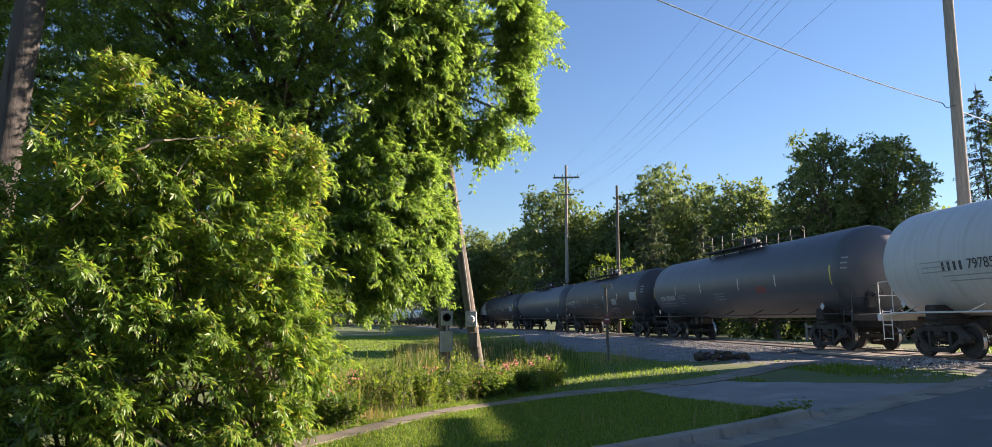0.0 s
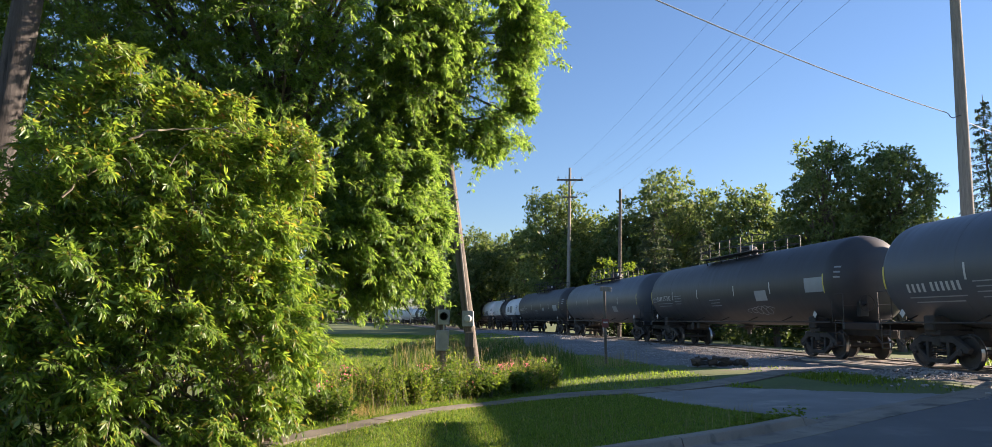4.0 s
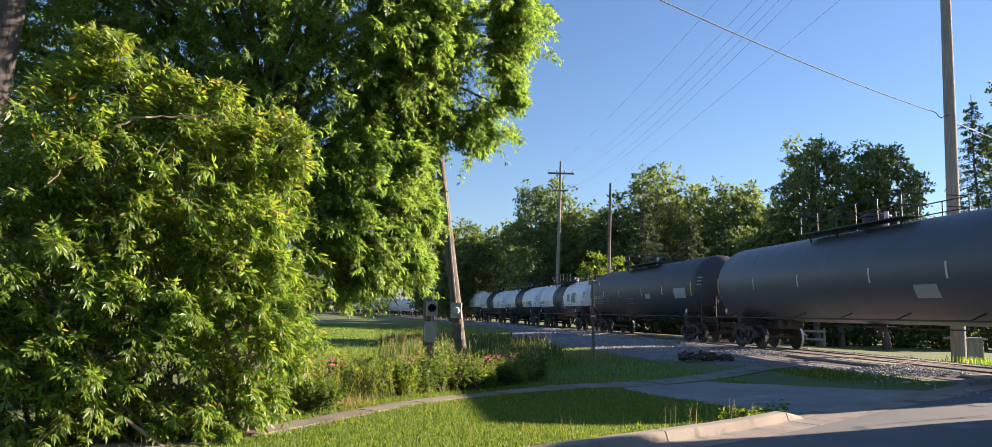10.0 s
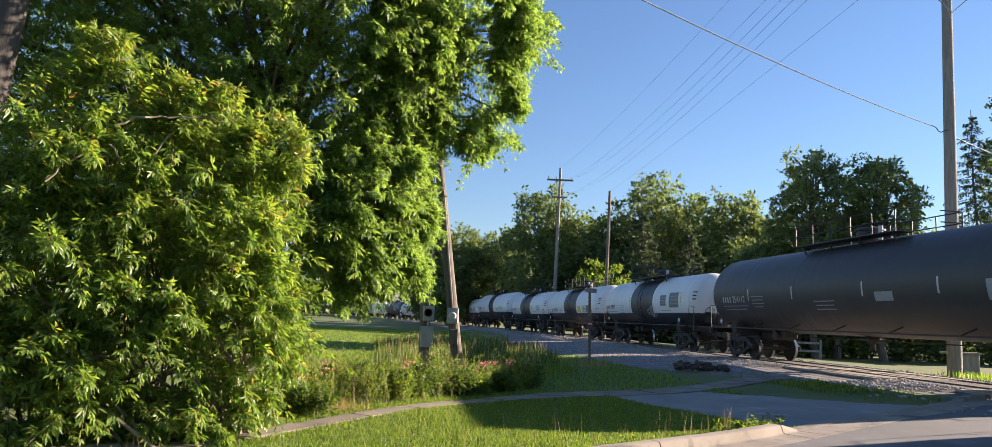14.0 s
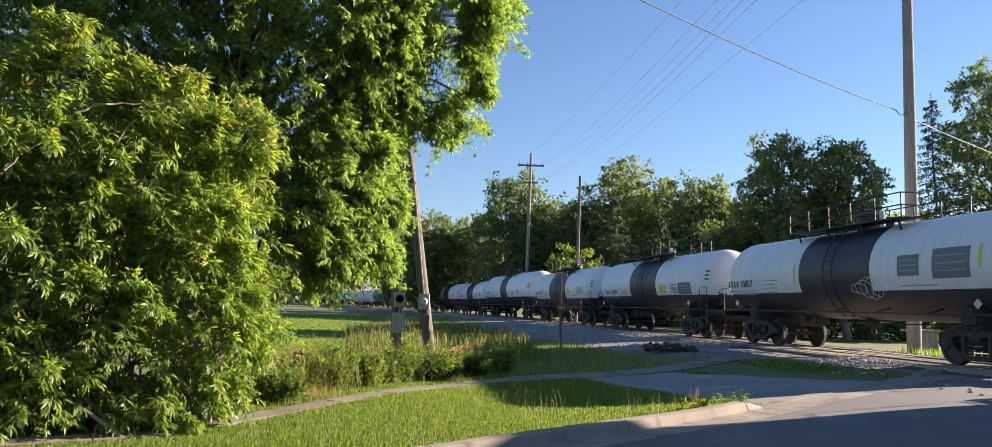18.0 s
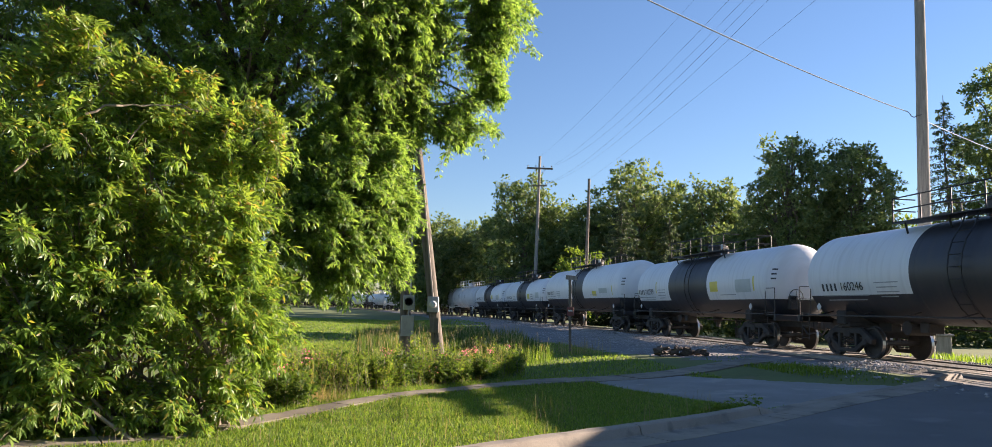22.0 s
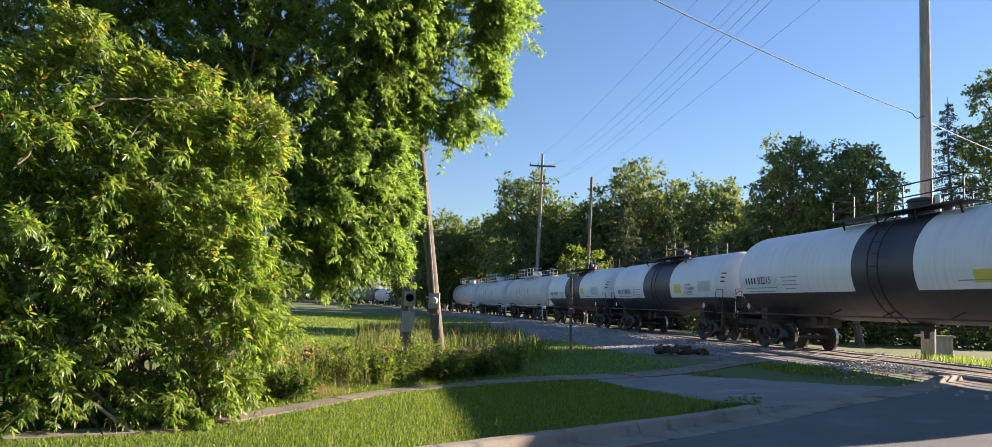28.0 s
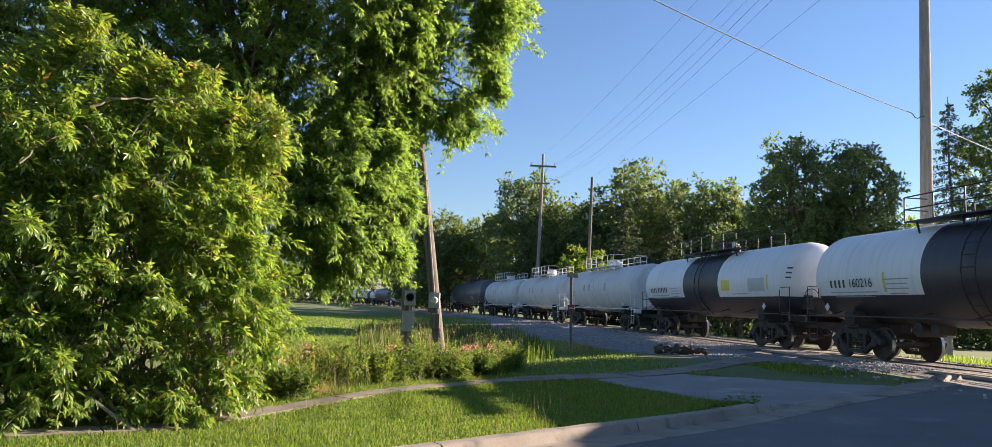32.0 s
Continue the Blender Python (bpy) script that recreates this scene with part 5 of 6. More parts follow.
def poles():
    # pole by the thicket, the shade on it put into its wood colour
    pole("utility_pole", (-7.14, 9.65, 0), (-6.17, 9.6, 10.5), 0.215, 0.16, M_POLESHADE, "weathered wooden utility pole coloured dark as if in shade, leaning, beside the thicket")
    # the pair with meters in the weeds
    z = gz(-0.65, 20)
    p = pole("utility_pole", (-0.62, 20, z), (-1.72, 20, 7.4), 0.16, 0.115, M_POLE, "leaning brown wooden pole with a round electric meter")
    k = (1.635 - z) / (7.4 - z)
    at = Vector((-1.1 * k, -0.17, 1.635 - z))
    m = part("meter_box", box(B(), at, (0.30, 0.13, 0.42), 0.015), M_GREYMETAL, p, "grey metal meter box")
    bm = B()
    lathe(bm, [(-0.06, 0.10), (-0.11, 0.10), (-0.15, 0.075), (-0.16, 0.03)], "Y", 16, at)
    part("meter_glass", bm, M_PALEMARK, m, "round meter dial")
    part("conduit_box", box(B(), at + Vector((0.05, -0.0, -0.55)), (0.24, 0.13, 0.40), 0.015), M_POLE, p)
    bm = B()
    rod(bm, at + Vector((-0.02, 0, 0.2)), at + Vector((-0.42, 0.02, 3.4)), 0.03, None, 8)
    part("conduit", bm, M_POLEGREY, p)
    p = pole("utility_pole", (-1.62, 20.1, z), (-1.74, 20.1, 6.2), 0.15, 0.12, M_POLE, "dark upright wooden pole with grey switch boxes")
    at = Vector((0.05, -0.18, 1.05 - z))
    part("switch_box", box(B(), at, (0.33, 0.15, 0.55), 0.015), M_GREYMETAL, p, "grey switch box")
    m = part("meter_box", box(B(), at + Vector((0.02, 0.0, 0.62)), (0.30, 0.13, 0.40), 0.015), M_GREYMETAL, p)
    bm = B()
    lathe(bm, [(-0.06, 0.11), (-0.10, 0.11), (-0.10, 0.085), (-0.065, 0.08)], "Y", 16, at + Vector((0.02, 0, 0.64)))
    part("empty_socket", bm, M_BLACK, m, "round empty meter socket")
    bm = B()
    rod(bm, at + Vector((0.02, 0, 0.26)), at + Vector((0.02, 0, 0.45)), 0.025, None, 8)
    rod(bm, at + Vector((0.05, 0.02, 0.8)), at + Vector((0.0, 0.05, 4.2)), 0.025, None, 8)
    part("conduit", bm, M_GREYMETAL, p)
    # big pole beyond the track
    zb = gz(16.1, 25.6)
    p = pole("utility_pole", (16.22, 25.6, zb), (16.43, 25.6, 15.3), 0.24, 0.16, M_POLEGREY, "large grey wooden utility pole with a cross-arm beyond the track")
    cross_arm(p, (0.19, -0.22, 14.1 - zb), 1.5, 0.08, 3)
    bm = B()
    bent(bm, [(-0.05, -0.24, 8.98 - zb), (-0.22, -0.27, 8.93 - zb), (-0.36, -0.28, 8.86 - zb), (-0.46, -0.28, 8.90 - zb), (-0.52, -0.29, 9.0 - zb), (-0.60, -0.30, 9.05 - zb)], 0.014, 6)
    part("wire_hook", bm, M_WIRE, p)
    # pole with two arms far along the line, and the bare one
    zc = gz(6.9, 75)
    p = pole("utility_pole", (6.75, 75, zc), (7.0, 75, 17.4), 0.20, 0.13, M_POLEGREY, "tall far utility pole with two cross-arms")
    cross_arm(p, (0.24, -0.2, 16.1 - zc), 1.35, 0.0, 4, 0.15)
    cross_arm(p, (0.20, -0.2, 14.3 - zc), 0.8, 0.0, 2, 0.12)
    pole("utility_pole", (9.55, 60, gz(9.55, 60)), (9.75, 60, 12.5), 0.16, 0.11, M_POLE, "bare brown wooden pole before the trees")
    pole("utility_pole", (-3.6, 118, gz(-3.6, 118)), (-3.5, 118, 12.5), 0.17, 0.12, M_POLEGREY, "thin far utility pole")
    # wires
    wire("service_cable", (15.62, 25.3, 9.05), (-6.3, 9.6, 10.15), 0.45, 0.019, M_WHITEWIRE, "pale thick service cable strung across the track")
    wire("service_cable", (16.5, 25.6, 8.8), (34.0, 34.0, 7.6), 0.4, 0.014, M_WHITEWIRE, "pale thick service cable strung across the street")
    for far, xb, zb, sag in [((7.0, 75.0, 17.4), 9.75, 13.0, 1.5), ((8.2, 74.8, 16.35), 8.5, 12.0, 2), ((8.2, 74.8, 16.3), 9.5, 14.0, 3), ((7.75, 74.8, 14.6), 8.25, 12.0, 2.5), ((7.75, 74.8, 14.55), 9.0, 13.0, 3), ((9.75, 60.0, 12.45), 11.0, 11.0, 0.5)]:
        wire("power_line", far, (xb, -20, zb), sag, 0.0045, M_WIRE, "thin dark power line overhead")


def track_sign():
    x, y = 3.66, 26.2
    z = gz(x, y)
    top = new("track_sign")
    top.location = (x, y, z)
    part("post", box(B(), (0, 0, 1.3), (0.09, 0.09, 2.75), 0.01, Matrix.Rotation(radians(-1.2), 4, "Y")), M_POLE, top)
    part("sign_plate", box(B(), (0.02, -0.06, 2.62), (0.40, 0.03, 0.16), 0.006, Matrix.Rotation(radians(4), 4, "Y")), M_POLEGREY, top, "small grey plate on top of the post")
    part("sign_plate", box(B(), (0.0, -0.06, 1.42), (0.24, 0.02, 0.30), 0.006), M_RED, top, "small dark red plate")
    part("print_bar", box(B(), (0.0, -0.074, 1.45), (0.15, 0.006, 0.05)), M_PALEMARK, top)
    tagged(top, "thin wooden post with two small plates beside the track", "sign post")


def rubble():
    """A dark heap of rotten sleeper ends beside the ballast."""
    top = new("debris_heap")
    x, y = on_track(1.4, -5.7)
    z = gz(x, y)
    top.location = (x, y, z)
    for k in range(26):
        bm = box(B(), (0, 0, 0), (rng.uniform(0.14, 0.36), rng.uniform(0.10, 0.20), rng.uniform(0.07, 0.15)), 0.03)
        for v in bm.verts:
            v.co += Vector(rng.normal(0, 0.02, 3))
        o = part("sleeper_piece", bm, M_TIE, top)
        o.matrix_basis = pose(rng.uniform(-0.75, 0.75), rng.uniform(-0.3, 0.3), 0.05 + 0.008 * k, rng.uniform(-24, 24), rng.uniform(-24, 24), rng.uniform(-50, 50))
    tagged(top, "low heap of dark rotten sleeper pieces beside the track", "debris")


def beyond_track():
    # a capped block, and one bay of a rail fence behind the track
    x, y = 21.2, 33.0
    top = new("concrete_block")
    top.location = (x, y, gz(x, y))
    part("body", box(B(), (0.25, 0, 0.40), (0.80, 0.60, 0.92), 0.02), M_POLEGREY, top)
    part("cap", box(B(), (0.0, 0, 0.91), (1.45, 0.75, 0.10), 0.015), M_POLEGREY, top, "flat grey slab")
    tagged(top, "low grey block with a flat cap beyond the track", "block")
    top = new("rail_fence")
    x, y = 18.1, 42.0
    top.location = (x, y, gz(x, y))
    for k in (2, 3):
        part("post", box(B(), (k * 1.8 - 4.5, 0, 0.5), (0.11, 0.11, 1.1), 0.01), M_POLEGREY, top)
    for k in (2,):
        for z in (0.4, 0.85):
            part("rail", box(B(), (k * 1.8 - 3.6, -0.07, z), (1.78, 0.035, 0.12), 0.006), M_POLEGREY, top)
    tagged(top, "low grey post-and-rail fence beyond the track", "fence")


poles()
track_sign()
rubble()
beyond_track()


# ---- the train ----
SPEED = 5.05


def bogie():
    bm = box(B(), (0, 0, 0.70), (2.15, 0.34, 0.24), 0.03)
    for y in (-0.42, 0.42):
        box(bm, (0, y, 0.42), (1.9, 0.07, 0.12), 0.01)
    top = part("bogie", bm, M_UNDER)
    for side in (-1, 1):
        bm = B()
        x = side * 0.98
        for y0, z0, y1, z1, h in [(-1.12, 0.50, -0.62, 0.78, 0.17), (-0.62, 0.78, 0.62, 0.78, 0.17), (0.62, 0.78, 1.12, 0.50, 0.17), (-0.75, 0.45, -0.38, 0.20, 0.13), (-0.38, 0.20, 0.38, 0.20, 0.13), (0.38, 0.20, 0.75, 0.45, 0.13)]:
            a, b = Vector((x, y0, z0)), Vector((x, y1, z1))
            ang = math.atan2(z1 - z0, y1 - y0)
            box(bm, (a + b) / 2, (0.15, (b - a).length + 0.1, h), 0.02, Matrix.Rotation(ang, 4, "X"))
        for y in (-0.40, 0.40):
            box(bm, (x, y, 0.5), (0.13, 0.11, 0.6), 0.015)
        for y in (-0.89, 0.89):
            box(bm, (x, y, 0.52), (0.17, 0.34, 0.22), 0.03)
        part("side_frame", bm, M_UNDER, top)
        for y in (-0.2, 0.0, 0.2):
            bm = B()
            for k in range(5):
                lathe(bm, [(0.27 + k * 0.075, 0.05), (0.295 + k * 0.075, 0.075), (0.32 + k * 0.075, 0.05)], "Z", 8, (x, y, 0))
            part("spring", bm, M_UNDER, top)
    for y in (-0.89, 0.89):
        bm = B()
        rod(bm, (-1.02, 0, 0), (1.02, 0, 0), 0.08, 0.08, 10)
        for s in (-1, 1):
            lathe(bm, [(s * 0.69, 0.20), (s * 0.695, 0.47), (s * 0.715, 0.49), (s * 0.725, 0.462), (s * 0.83, 0.457), (s * 0.83, 0.40), (s * 0.78, 0.36), (s * 0.77, 0.19), (s * 0.80, 0.12), (s * 0.85, 0.12)], "X", 28)
            lathe(bm, [(s * 1.0, 0.10), (s * 1.09, 0.10), (s * 1.10, 0.06)], "X", 10)
            for k in range(3):
                a = k * 2.094
                box(bm, (s * 1.105, 0.05 * math.cos(a), 0.05 * math.sin(a)), (0.02, 0.028, 0.028))
        for f in bm.faces:
            r = math.hypot(f.calc_center_median().y, f.calc_center_median().z)
            f.material_index = 1 if r > 0.452 and abs(f.normal.x) < 0.3 else 0
        w = part("wheelset", bm, (M_WHEEL, M_TREAD), top, "dark steel wheels with worn bright treads on an axle")
        w.location = (0, y, 0.457)
    return top


def coupler(parent, y, sgn):
    bm = B()
    box(bm, (0, y + sgn * 0.28, 0.86), (0.16, 0.6, 0.16), 0.02)
    box(bm, (-0.05, y + sgn * 0.62, 0.86), (0.24, 0.22, 0.30), 0.04)
    rod(bm, (0.10, y + sgn * 0.62, 0.70), (0.10, y + sgn * 0.62, 1.02), 0.07)
    part("coupler", bm, M_UNDER, parent)
    bm = B()
    bent(bm, [(-0.3, y + sgn * 0.1, 0.8), (-0.32, y + sgn * 0.4, 0.55), (-0.2, y + sgn * 0.72, 0.62)], 0.03, 6)
    part("air_hose", bm, M_BLACK, parent)


def ladder(parent, x, y, z0, z1, material, along="Y"):
    bm = B()
    dx, dy = (0, 0.21) if along == "Y" else (0.21, 0)
    for s in (-1, 1):
        rod(bm, (x + s * dx, y + s * dy, z0), (x + s * dx, y + s * dy, z1), 0.015, None, 6)
    n = int((z1 - z0) / 0.32)
    for k in range(n + 1):
        z = z0 + 0.05 + (z1 - z0 - 0.1) * k / max(n, 1)
        rod(bm, (x - dx, y - dy, z), (x + dx, y + dy, z), 0.014, None, 6)
    part("ladder", bm, material, parent)


def side_x(r, zc, z):
    return -math.sqrt(max(r * r - (z - zc) ** 2, 0.01))


def panel(parent, name, r, zc, y, z, w, h, material, label="", tilt=0.0):
    """A thin plate painted or stuck on the near flank of the tank, bent to it."""
    bm = B()
    v = []
    for k in range(5):
        zz = z + h * (k / 4 - 0.5)
        for s in (-0.5, 0.5):
            v.append(bm.verts.new((side_x(r + 0.006, zc, zz), y + w * s + tilt * (zz - z), zz)))
    for k in range(0, 8, 2):
        bm.faces.new((v[k], v[k + 2], v[k + 3], v[k + 1]))
    bmesh.ops.recalc_face_normals(bm, faces=bm.faces)
    return part(name, bm, material, parent, label)


def words(parent, text, r, zc, y, z, size, material, label="", name="lettering"):
    cu = bpy.data.curves.new(name, "FONT")
    cu.body, cu.size, cu.extrude = text, size, 0.001
    cu.align_x, cu.space_line = "LEFT", 0.95
    cu.materials.append(material)
    ob = new(name, cu)
    ob.parent = parent
    zm = z + size * 0.35
    lean = math.asin(max(-1, min(1, (zm - zc) / r)))
    m = Matrix(((0, 0, -1, 0), (-1, 0, 0, 0), (0, 1, 0, 0), (0, 0, 0, 1)))
    x = side_x(r + 0.016, zc, zm)
    ob.matrix_basis = Matrix.Translation((x, y, zm)) @ Matrix.Rotation(lean, 4, "Y") @ m @ Matrix.Translation((0, -size * 0.35, 0))
    if label:
        ob["label"] = label
    return ob


def owner_mark(parent, r, zc, y, z, size, material):
    """The owner's initials as four plain bars."""
    for k in range(4):
        panel(parent, "mark_bar", r, zc, y - size * (0.28 + 0.66 * k), z + size * 0.36, size * 0.30, size * 0.72, material)


def small_print(parent, r, zc, y, z, w, rows, material):
    for k in range(rows):
        panel(parent, "print_line", r, zc, y - w / 2, z - k * 0.13, w * (1.0, 0.85, 0.93, 0.7)[k % 4], 0.03, M_GREYPANEL)


def scrawl(parent, r, zc, y, z, w, h, seed, material):
    """A spray-painted scrawl on the flank: thin pale loops, no letters."""
    g = random.Random(seed)
    turns, c = 3.0 + g.uniform(0, 2), g.uniform(0, 6)
    pts = []
    for k in range(90):
        t = k / 89
        a = turns * 2 * math.pi * t + c
        zz = z + h * 0.42 * math.sin(a) * (0.7 + 0.3 * math.sin(5 * t + c))
        yy = y - w * t + 0.30 * math.cos(a)
        pts.append((side_x(r + 0.001, zc, zz), yy, zz))
    bm = B()
    limbs(bm, pts, 0.010, 0.010, 4)
    part("spray_scrawl", bm, material, parent, "pale spray-painted scrawl")


def head_profile(half, r, n=9):
    d = 0.48 * r
    out = []
    for k in range(n + 1):
        a = math.pi / 2 * k / n
        out.append((half - d + d * math.sin(a), max(r * math.cos(a), 0.02)))
    return out


def head_print(parent, half, r, zc, z, material):
    """A line of small print on the rounded end of the tank, bent to it."""
    d, bm, v = 0.48 * r, B(), []
    for k in range(6):
        a = 0.46 + 0.20 * k / 5
        q = r * math.cos(a) + 0.008
        for h in (-0.028, 0.028):
            v.append(bm.verts.new((-math.sqrt(q * q - (z + h - zc) ** 2), -(half - d + d * math.sin(a)) - 0.004, z + h)))
    for k in range(0, 10, 2):
        bm.faces.new((v[k], v[k + 1], v[k + 3], v[k + 2]))
    bmesh.ops.recalc_face_normals(bm, faces=bm.faces)
    part("print_line", bm, material, parent)


def tank_car(length, r, zc, paint, rail_material, kind, label, number=None, cargo=None, ticks=0, rack=None, mark_at=None, mark_z=None, plates=(), group="tank cars of the train"):
    """A tank car on two bogies; local +y points away from the head of the train, local -x is the flank that is seen."""
    car = new("tank_car")
    half = length / 2 - 0.72
    bm = B()
    hp = head_profile(half, r)
    lathe(bm, [(-y, q) for y, q in hp[::-1]] + hp, "Y", 56, (0, 0, 0))
    tank = part("tank", bm, paint, car, smooth=True)
    tank.location = (0, 0, zc)
    for y in (-half * 0.62, -half * 0.22, half * 0.22, half * 0.62):
        bm = B()
        lathe(bm, [(y - 0.02, r - 0.01), (y - 0.012, r + 0.0025), (y + 0.012, r + 0.0025), (y + 0.02, r - 0.01)], "Y", 56)
        o = part("weld_seam", bm, paint, car)
        o.location = (0, 0, zc)
    bottom = zc - r
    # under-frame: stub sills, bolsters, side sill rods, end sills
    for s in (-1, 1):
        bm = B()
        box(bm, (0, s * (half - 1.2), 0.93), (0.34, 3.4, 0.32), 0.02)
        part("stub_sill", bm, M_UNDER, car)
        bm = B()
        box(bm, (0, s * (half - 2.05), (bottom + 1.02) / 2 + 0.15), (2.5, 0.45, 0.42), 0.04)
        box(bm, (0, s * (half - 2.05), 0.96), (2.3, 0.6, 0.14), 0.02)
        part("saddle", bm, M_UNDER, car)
        bm = box(B(), (0, s * (half + 0.05), 1.10), (2.75, 0.14, 0.22), 0.02)
        part("end_sill", bm, rail_material, car)
        bm = box(B(), (0, s * (half - 0.35), 1.20), (2.7, 0.62, 0.04), 0.008)
        part("end_platform", bm, rail_material, car)
        coupler(car, s * half, s)
        for x in (-1.32, 1.32):
            ladder(car, x, s * (half - 0.28), 0.42, 1.32, rail_material)
        # hand rails at the ends
        for x in (-1.34, 1.34):
            bm = B()
            bent(bm, [(x, s * (half - 0.62), 1.2), (x, s * (half - 0.62), 2.15), (x, s * (half + 0.02), 2.15), (x, s * (half + 0.02), 1.2)], 0.013, 6)
            part("end_rail", bm, rail_material, car)
        bm = B()
        bent(bm, [(-1.34, s * (half + 0.03), 1.75), (-0.4, s * (half + 0.03), 1.75)], 0.012, 6)
        part("end_rail", bm, rail_material, car)
    # brake wheel
    bm = B()
    ring = [(-0.55 + 0.27 * math.cos(a), -half - 0.1, 1.85 + 0.27 * math.sin(a)) for a in [k * math.pi / 8 for k in range(17)]]
    bent(bm, ring, 0.014, 5)
    for k in range(0, 16, 4):
        rod(bm, (-0.55, -half - 0.1, 1.85), ring[k], 0.01, None, 5)
    rod(bm, (-0.55, -half - 0.1, 1.85), (-0.55, -half + 0.1, 1.75), 0.03)
    box(bm, (-0.55, -half + 0.15, 1.65), (0.3, 0.22, 0.5), 0.02)
    part("brake_wheel", bm, rail_material, car)
    # long side rail and its brackets
    bm = B()
    for x in (-1.42, 1.42):
        bent(bm, [(x, -half + 0.6, 1.22), (x, half - 0.6, 1.22)], 0.025, 6)
        for k in range(7):
            y = (-half + 1.2) + (2 * half - 2.4) * k / 6
            bent(bm, [(x, y, 1.22), (x * 0.62, y, bottom + 0.35)], 0.02, 5)
    part("side_rail", bm, rail_material, car)
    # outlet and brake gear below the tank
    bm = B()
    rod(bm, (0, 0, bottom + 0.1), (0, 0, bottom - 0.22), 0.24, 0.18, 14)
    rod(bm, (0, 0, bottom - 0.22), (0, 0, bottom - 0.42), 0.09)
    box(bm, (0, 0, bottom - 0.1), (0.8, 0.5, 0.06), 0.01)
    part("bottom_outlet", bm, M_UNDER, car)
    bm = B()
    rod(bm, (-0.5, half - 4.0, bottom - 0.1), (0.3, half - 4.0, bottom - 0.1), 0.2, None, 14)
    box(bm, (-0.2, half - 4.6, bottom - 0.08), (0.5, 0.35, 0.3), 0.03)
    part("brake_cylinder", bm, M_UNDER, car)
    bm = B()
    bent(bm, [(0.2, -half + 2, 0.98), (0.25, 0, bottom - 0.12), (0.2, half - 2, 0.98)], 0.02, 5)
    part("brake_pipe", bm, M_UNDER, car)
    # dome, valves and the top platform with its rail
    top = zc + r
    rm = rack or rail_material
    bm = B()
    lathe(bm, [(top - 0.15, 0.42), (top + 0.34, 0.42), (top + 0.36, 0.45), (top + 0.42, 0.45), (top + 0.47, 0.36)], "Z", 20)
    part("dome", bm, rm, car)
    bm = B()
    rod(bm, (0.25, 0.75, top - 0.1), (0.25, 0.75, top + 0.30), 0.11, None, 12)
    part("valve", bm, rm, car)
    bm = B()
    rod(bm, (-0.2, -1.15, top - 0.1), (-0.2, -1.15, top + 0.22), 0.14, None, 12)
    part("valve", bm, rm, car)
    bm = B()
    rod(bm, (-0.1, -0.65, top - 0.1), (-0.1, -0.65, top + 0.46), 0.075, None, 10)
    part("valve", bm, M_PALEMARK, car, "pale valve stub beside the dome")
    bm = B()
    box(bm, (-0.78, 0, top + 0.02), (0.62, 5.4, 0.04), 0.006)
    box(bm, (0.78, 0, top + 0.02), (0.62, 5.4, 0.04), 0.006)
    for y in (-2.4, -0.8, 0.8, 2.4):
        for x in (-0.95, 0.95):
            rod(bm, (x, y, top + 0.02), (x * 0.9, y, zc + math.sqrt(r * r - 0.81 * x * x) - 0.03), 0.03, None, 6)
    part("top_platform", bm, rm, car)
    post_mesh = part("post", rod(B(), (0, 0, 0), (0, 0, 0.70), 0.021, None, 6), rm)
    for x in (-1.08, 1.08):
        bars = []
        for z in (0.36, 0.70):
            bm = B()
            limbs(bm, [(x * 0.35, -2.7, top + z), (x * 0.97, -2.7, top + z), (x, -2.67, top + z), (x, 2.67, top + z), (x * 0.97, 2.7, top + z), (x * 0.35, 2.7, top + z)], 0.019, 0.019, 6)
            bars.append(part("top_rail" if not bars else "rail_bar", bm, rm, car if not bars else bars[0]))
        for y in (-2.7, -1.62, -0.54, 0.54, 1.62, 2.7):
            o = new("post", post_mesh.data)
            o.parent, o.location = bars[0], (x, y, top)
    bpy.data.objects.remove(post_mesh)
    # side ladder to the platform, on the flank
    if kind != "dark":
        stiles = []
        for y in (-0.22, 0.22):
            bm = B()
            limbs(bm, [(side_x(r + 0.14, zc, z) if z < zc + r * 0.85 else -0.95, y, z) for z in [1.1 + k * (top - 1.1) / 8 for k in range(9)]], 0.02, 0.02, 6)
            stiles.append(part("side_ladder" if not stiles else "stile", bm, rm, car if not stiles else stiles[0]))
        first = part("rung", rod(B(), (0, -0.22, 0), (0, 0.22, 0), 0.014, None, 5), rm, stiles[0])
        for k in range(9):
            z = 1.25 + k * (top - 1.4) / 8
            o = first if k == 0 else new("rung", first.data)
            o.parent, o.location = stiles[0], (side_x(r + 0.14, zc, z) if z < zc + r * 0.85 else -0.95, 0, z)
    # placards
    for y in (half - 1.25, -half + 1.5):
        bm = box(B(), (0, 0, 0), (0.02, 0.18, 0.18), 0.004, Matrix.Rotation(math.pi / 4, 4, "X"))
        o = part("placard", bm, M_PALEMARK, car, "white diamond-shaped placard")
        o.location = (-1.44, y, 1.48)
    if kind == "dark":
        mark, z0 = M_PALEMARK, zc - 0.40
    else:
        mark, z0 = M_DARKMARK, zc - 0.35
    if mark_z:
        z0 = mark_z
    if ticks:
        for k, y in enumerate((8.75, 5.5, 2.25, -1.75, -4.9, -8.6)):
            end = k in (0, 5)
            panel(car, "reflector", r, zc, y, 2.52, 0.07, 0.66 if end else 0.44, M_YELLOW if end else M_PALEMARK, "upright reflective strip")
    if number:
        yl = mark_at or (7.85 if kind == "dark" else 5.75)
        owner_mark(car, r, zc, yl, z0, 0.32, mark)
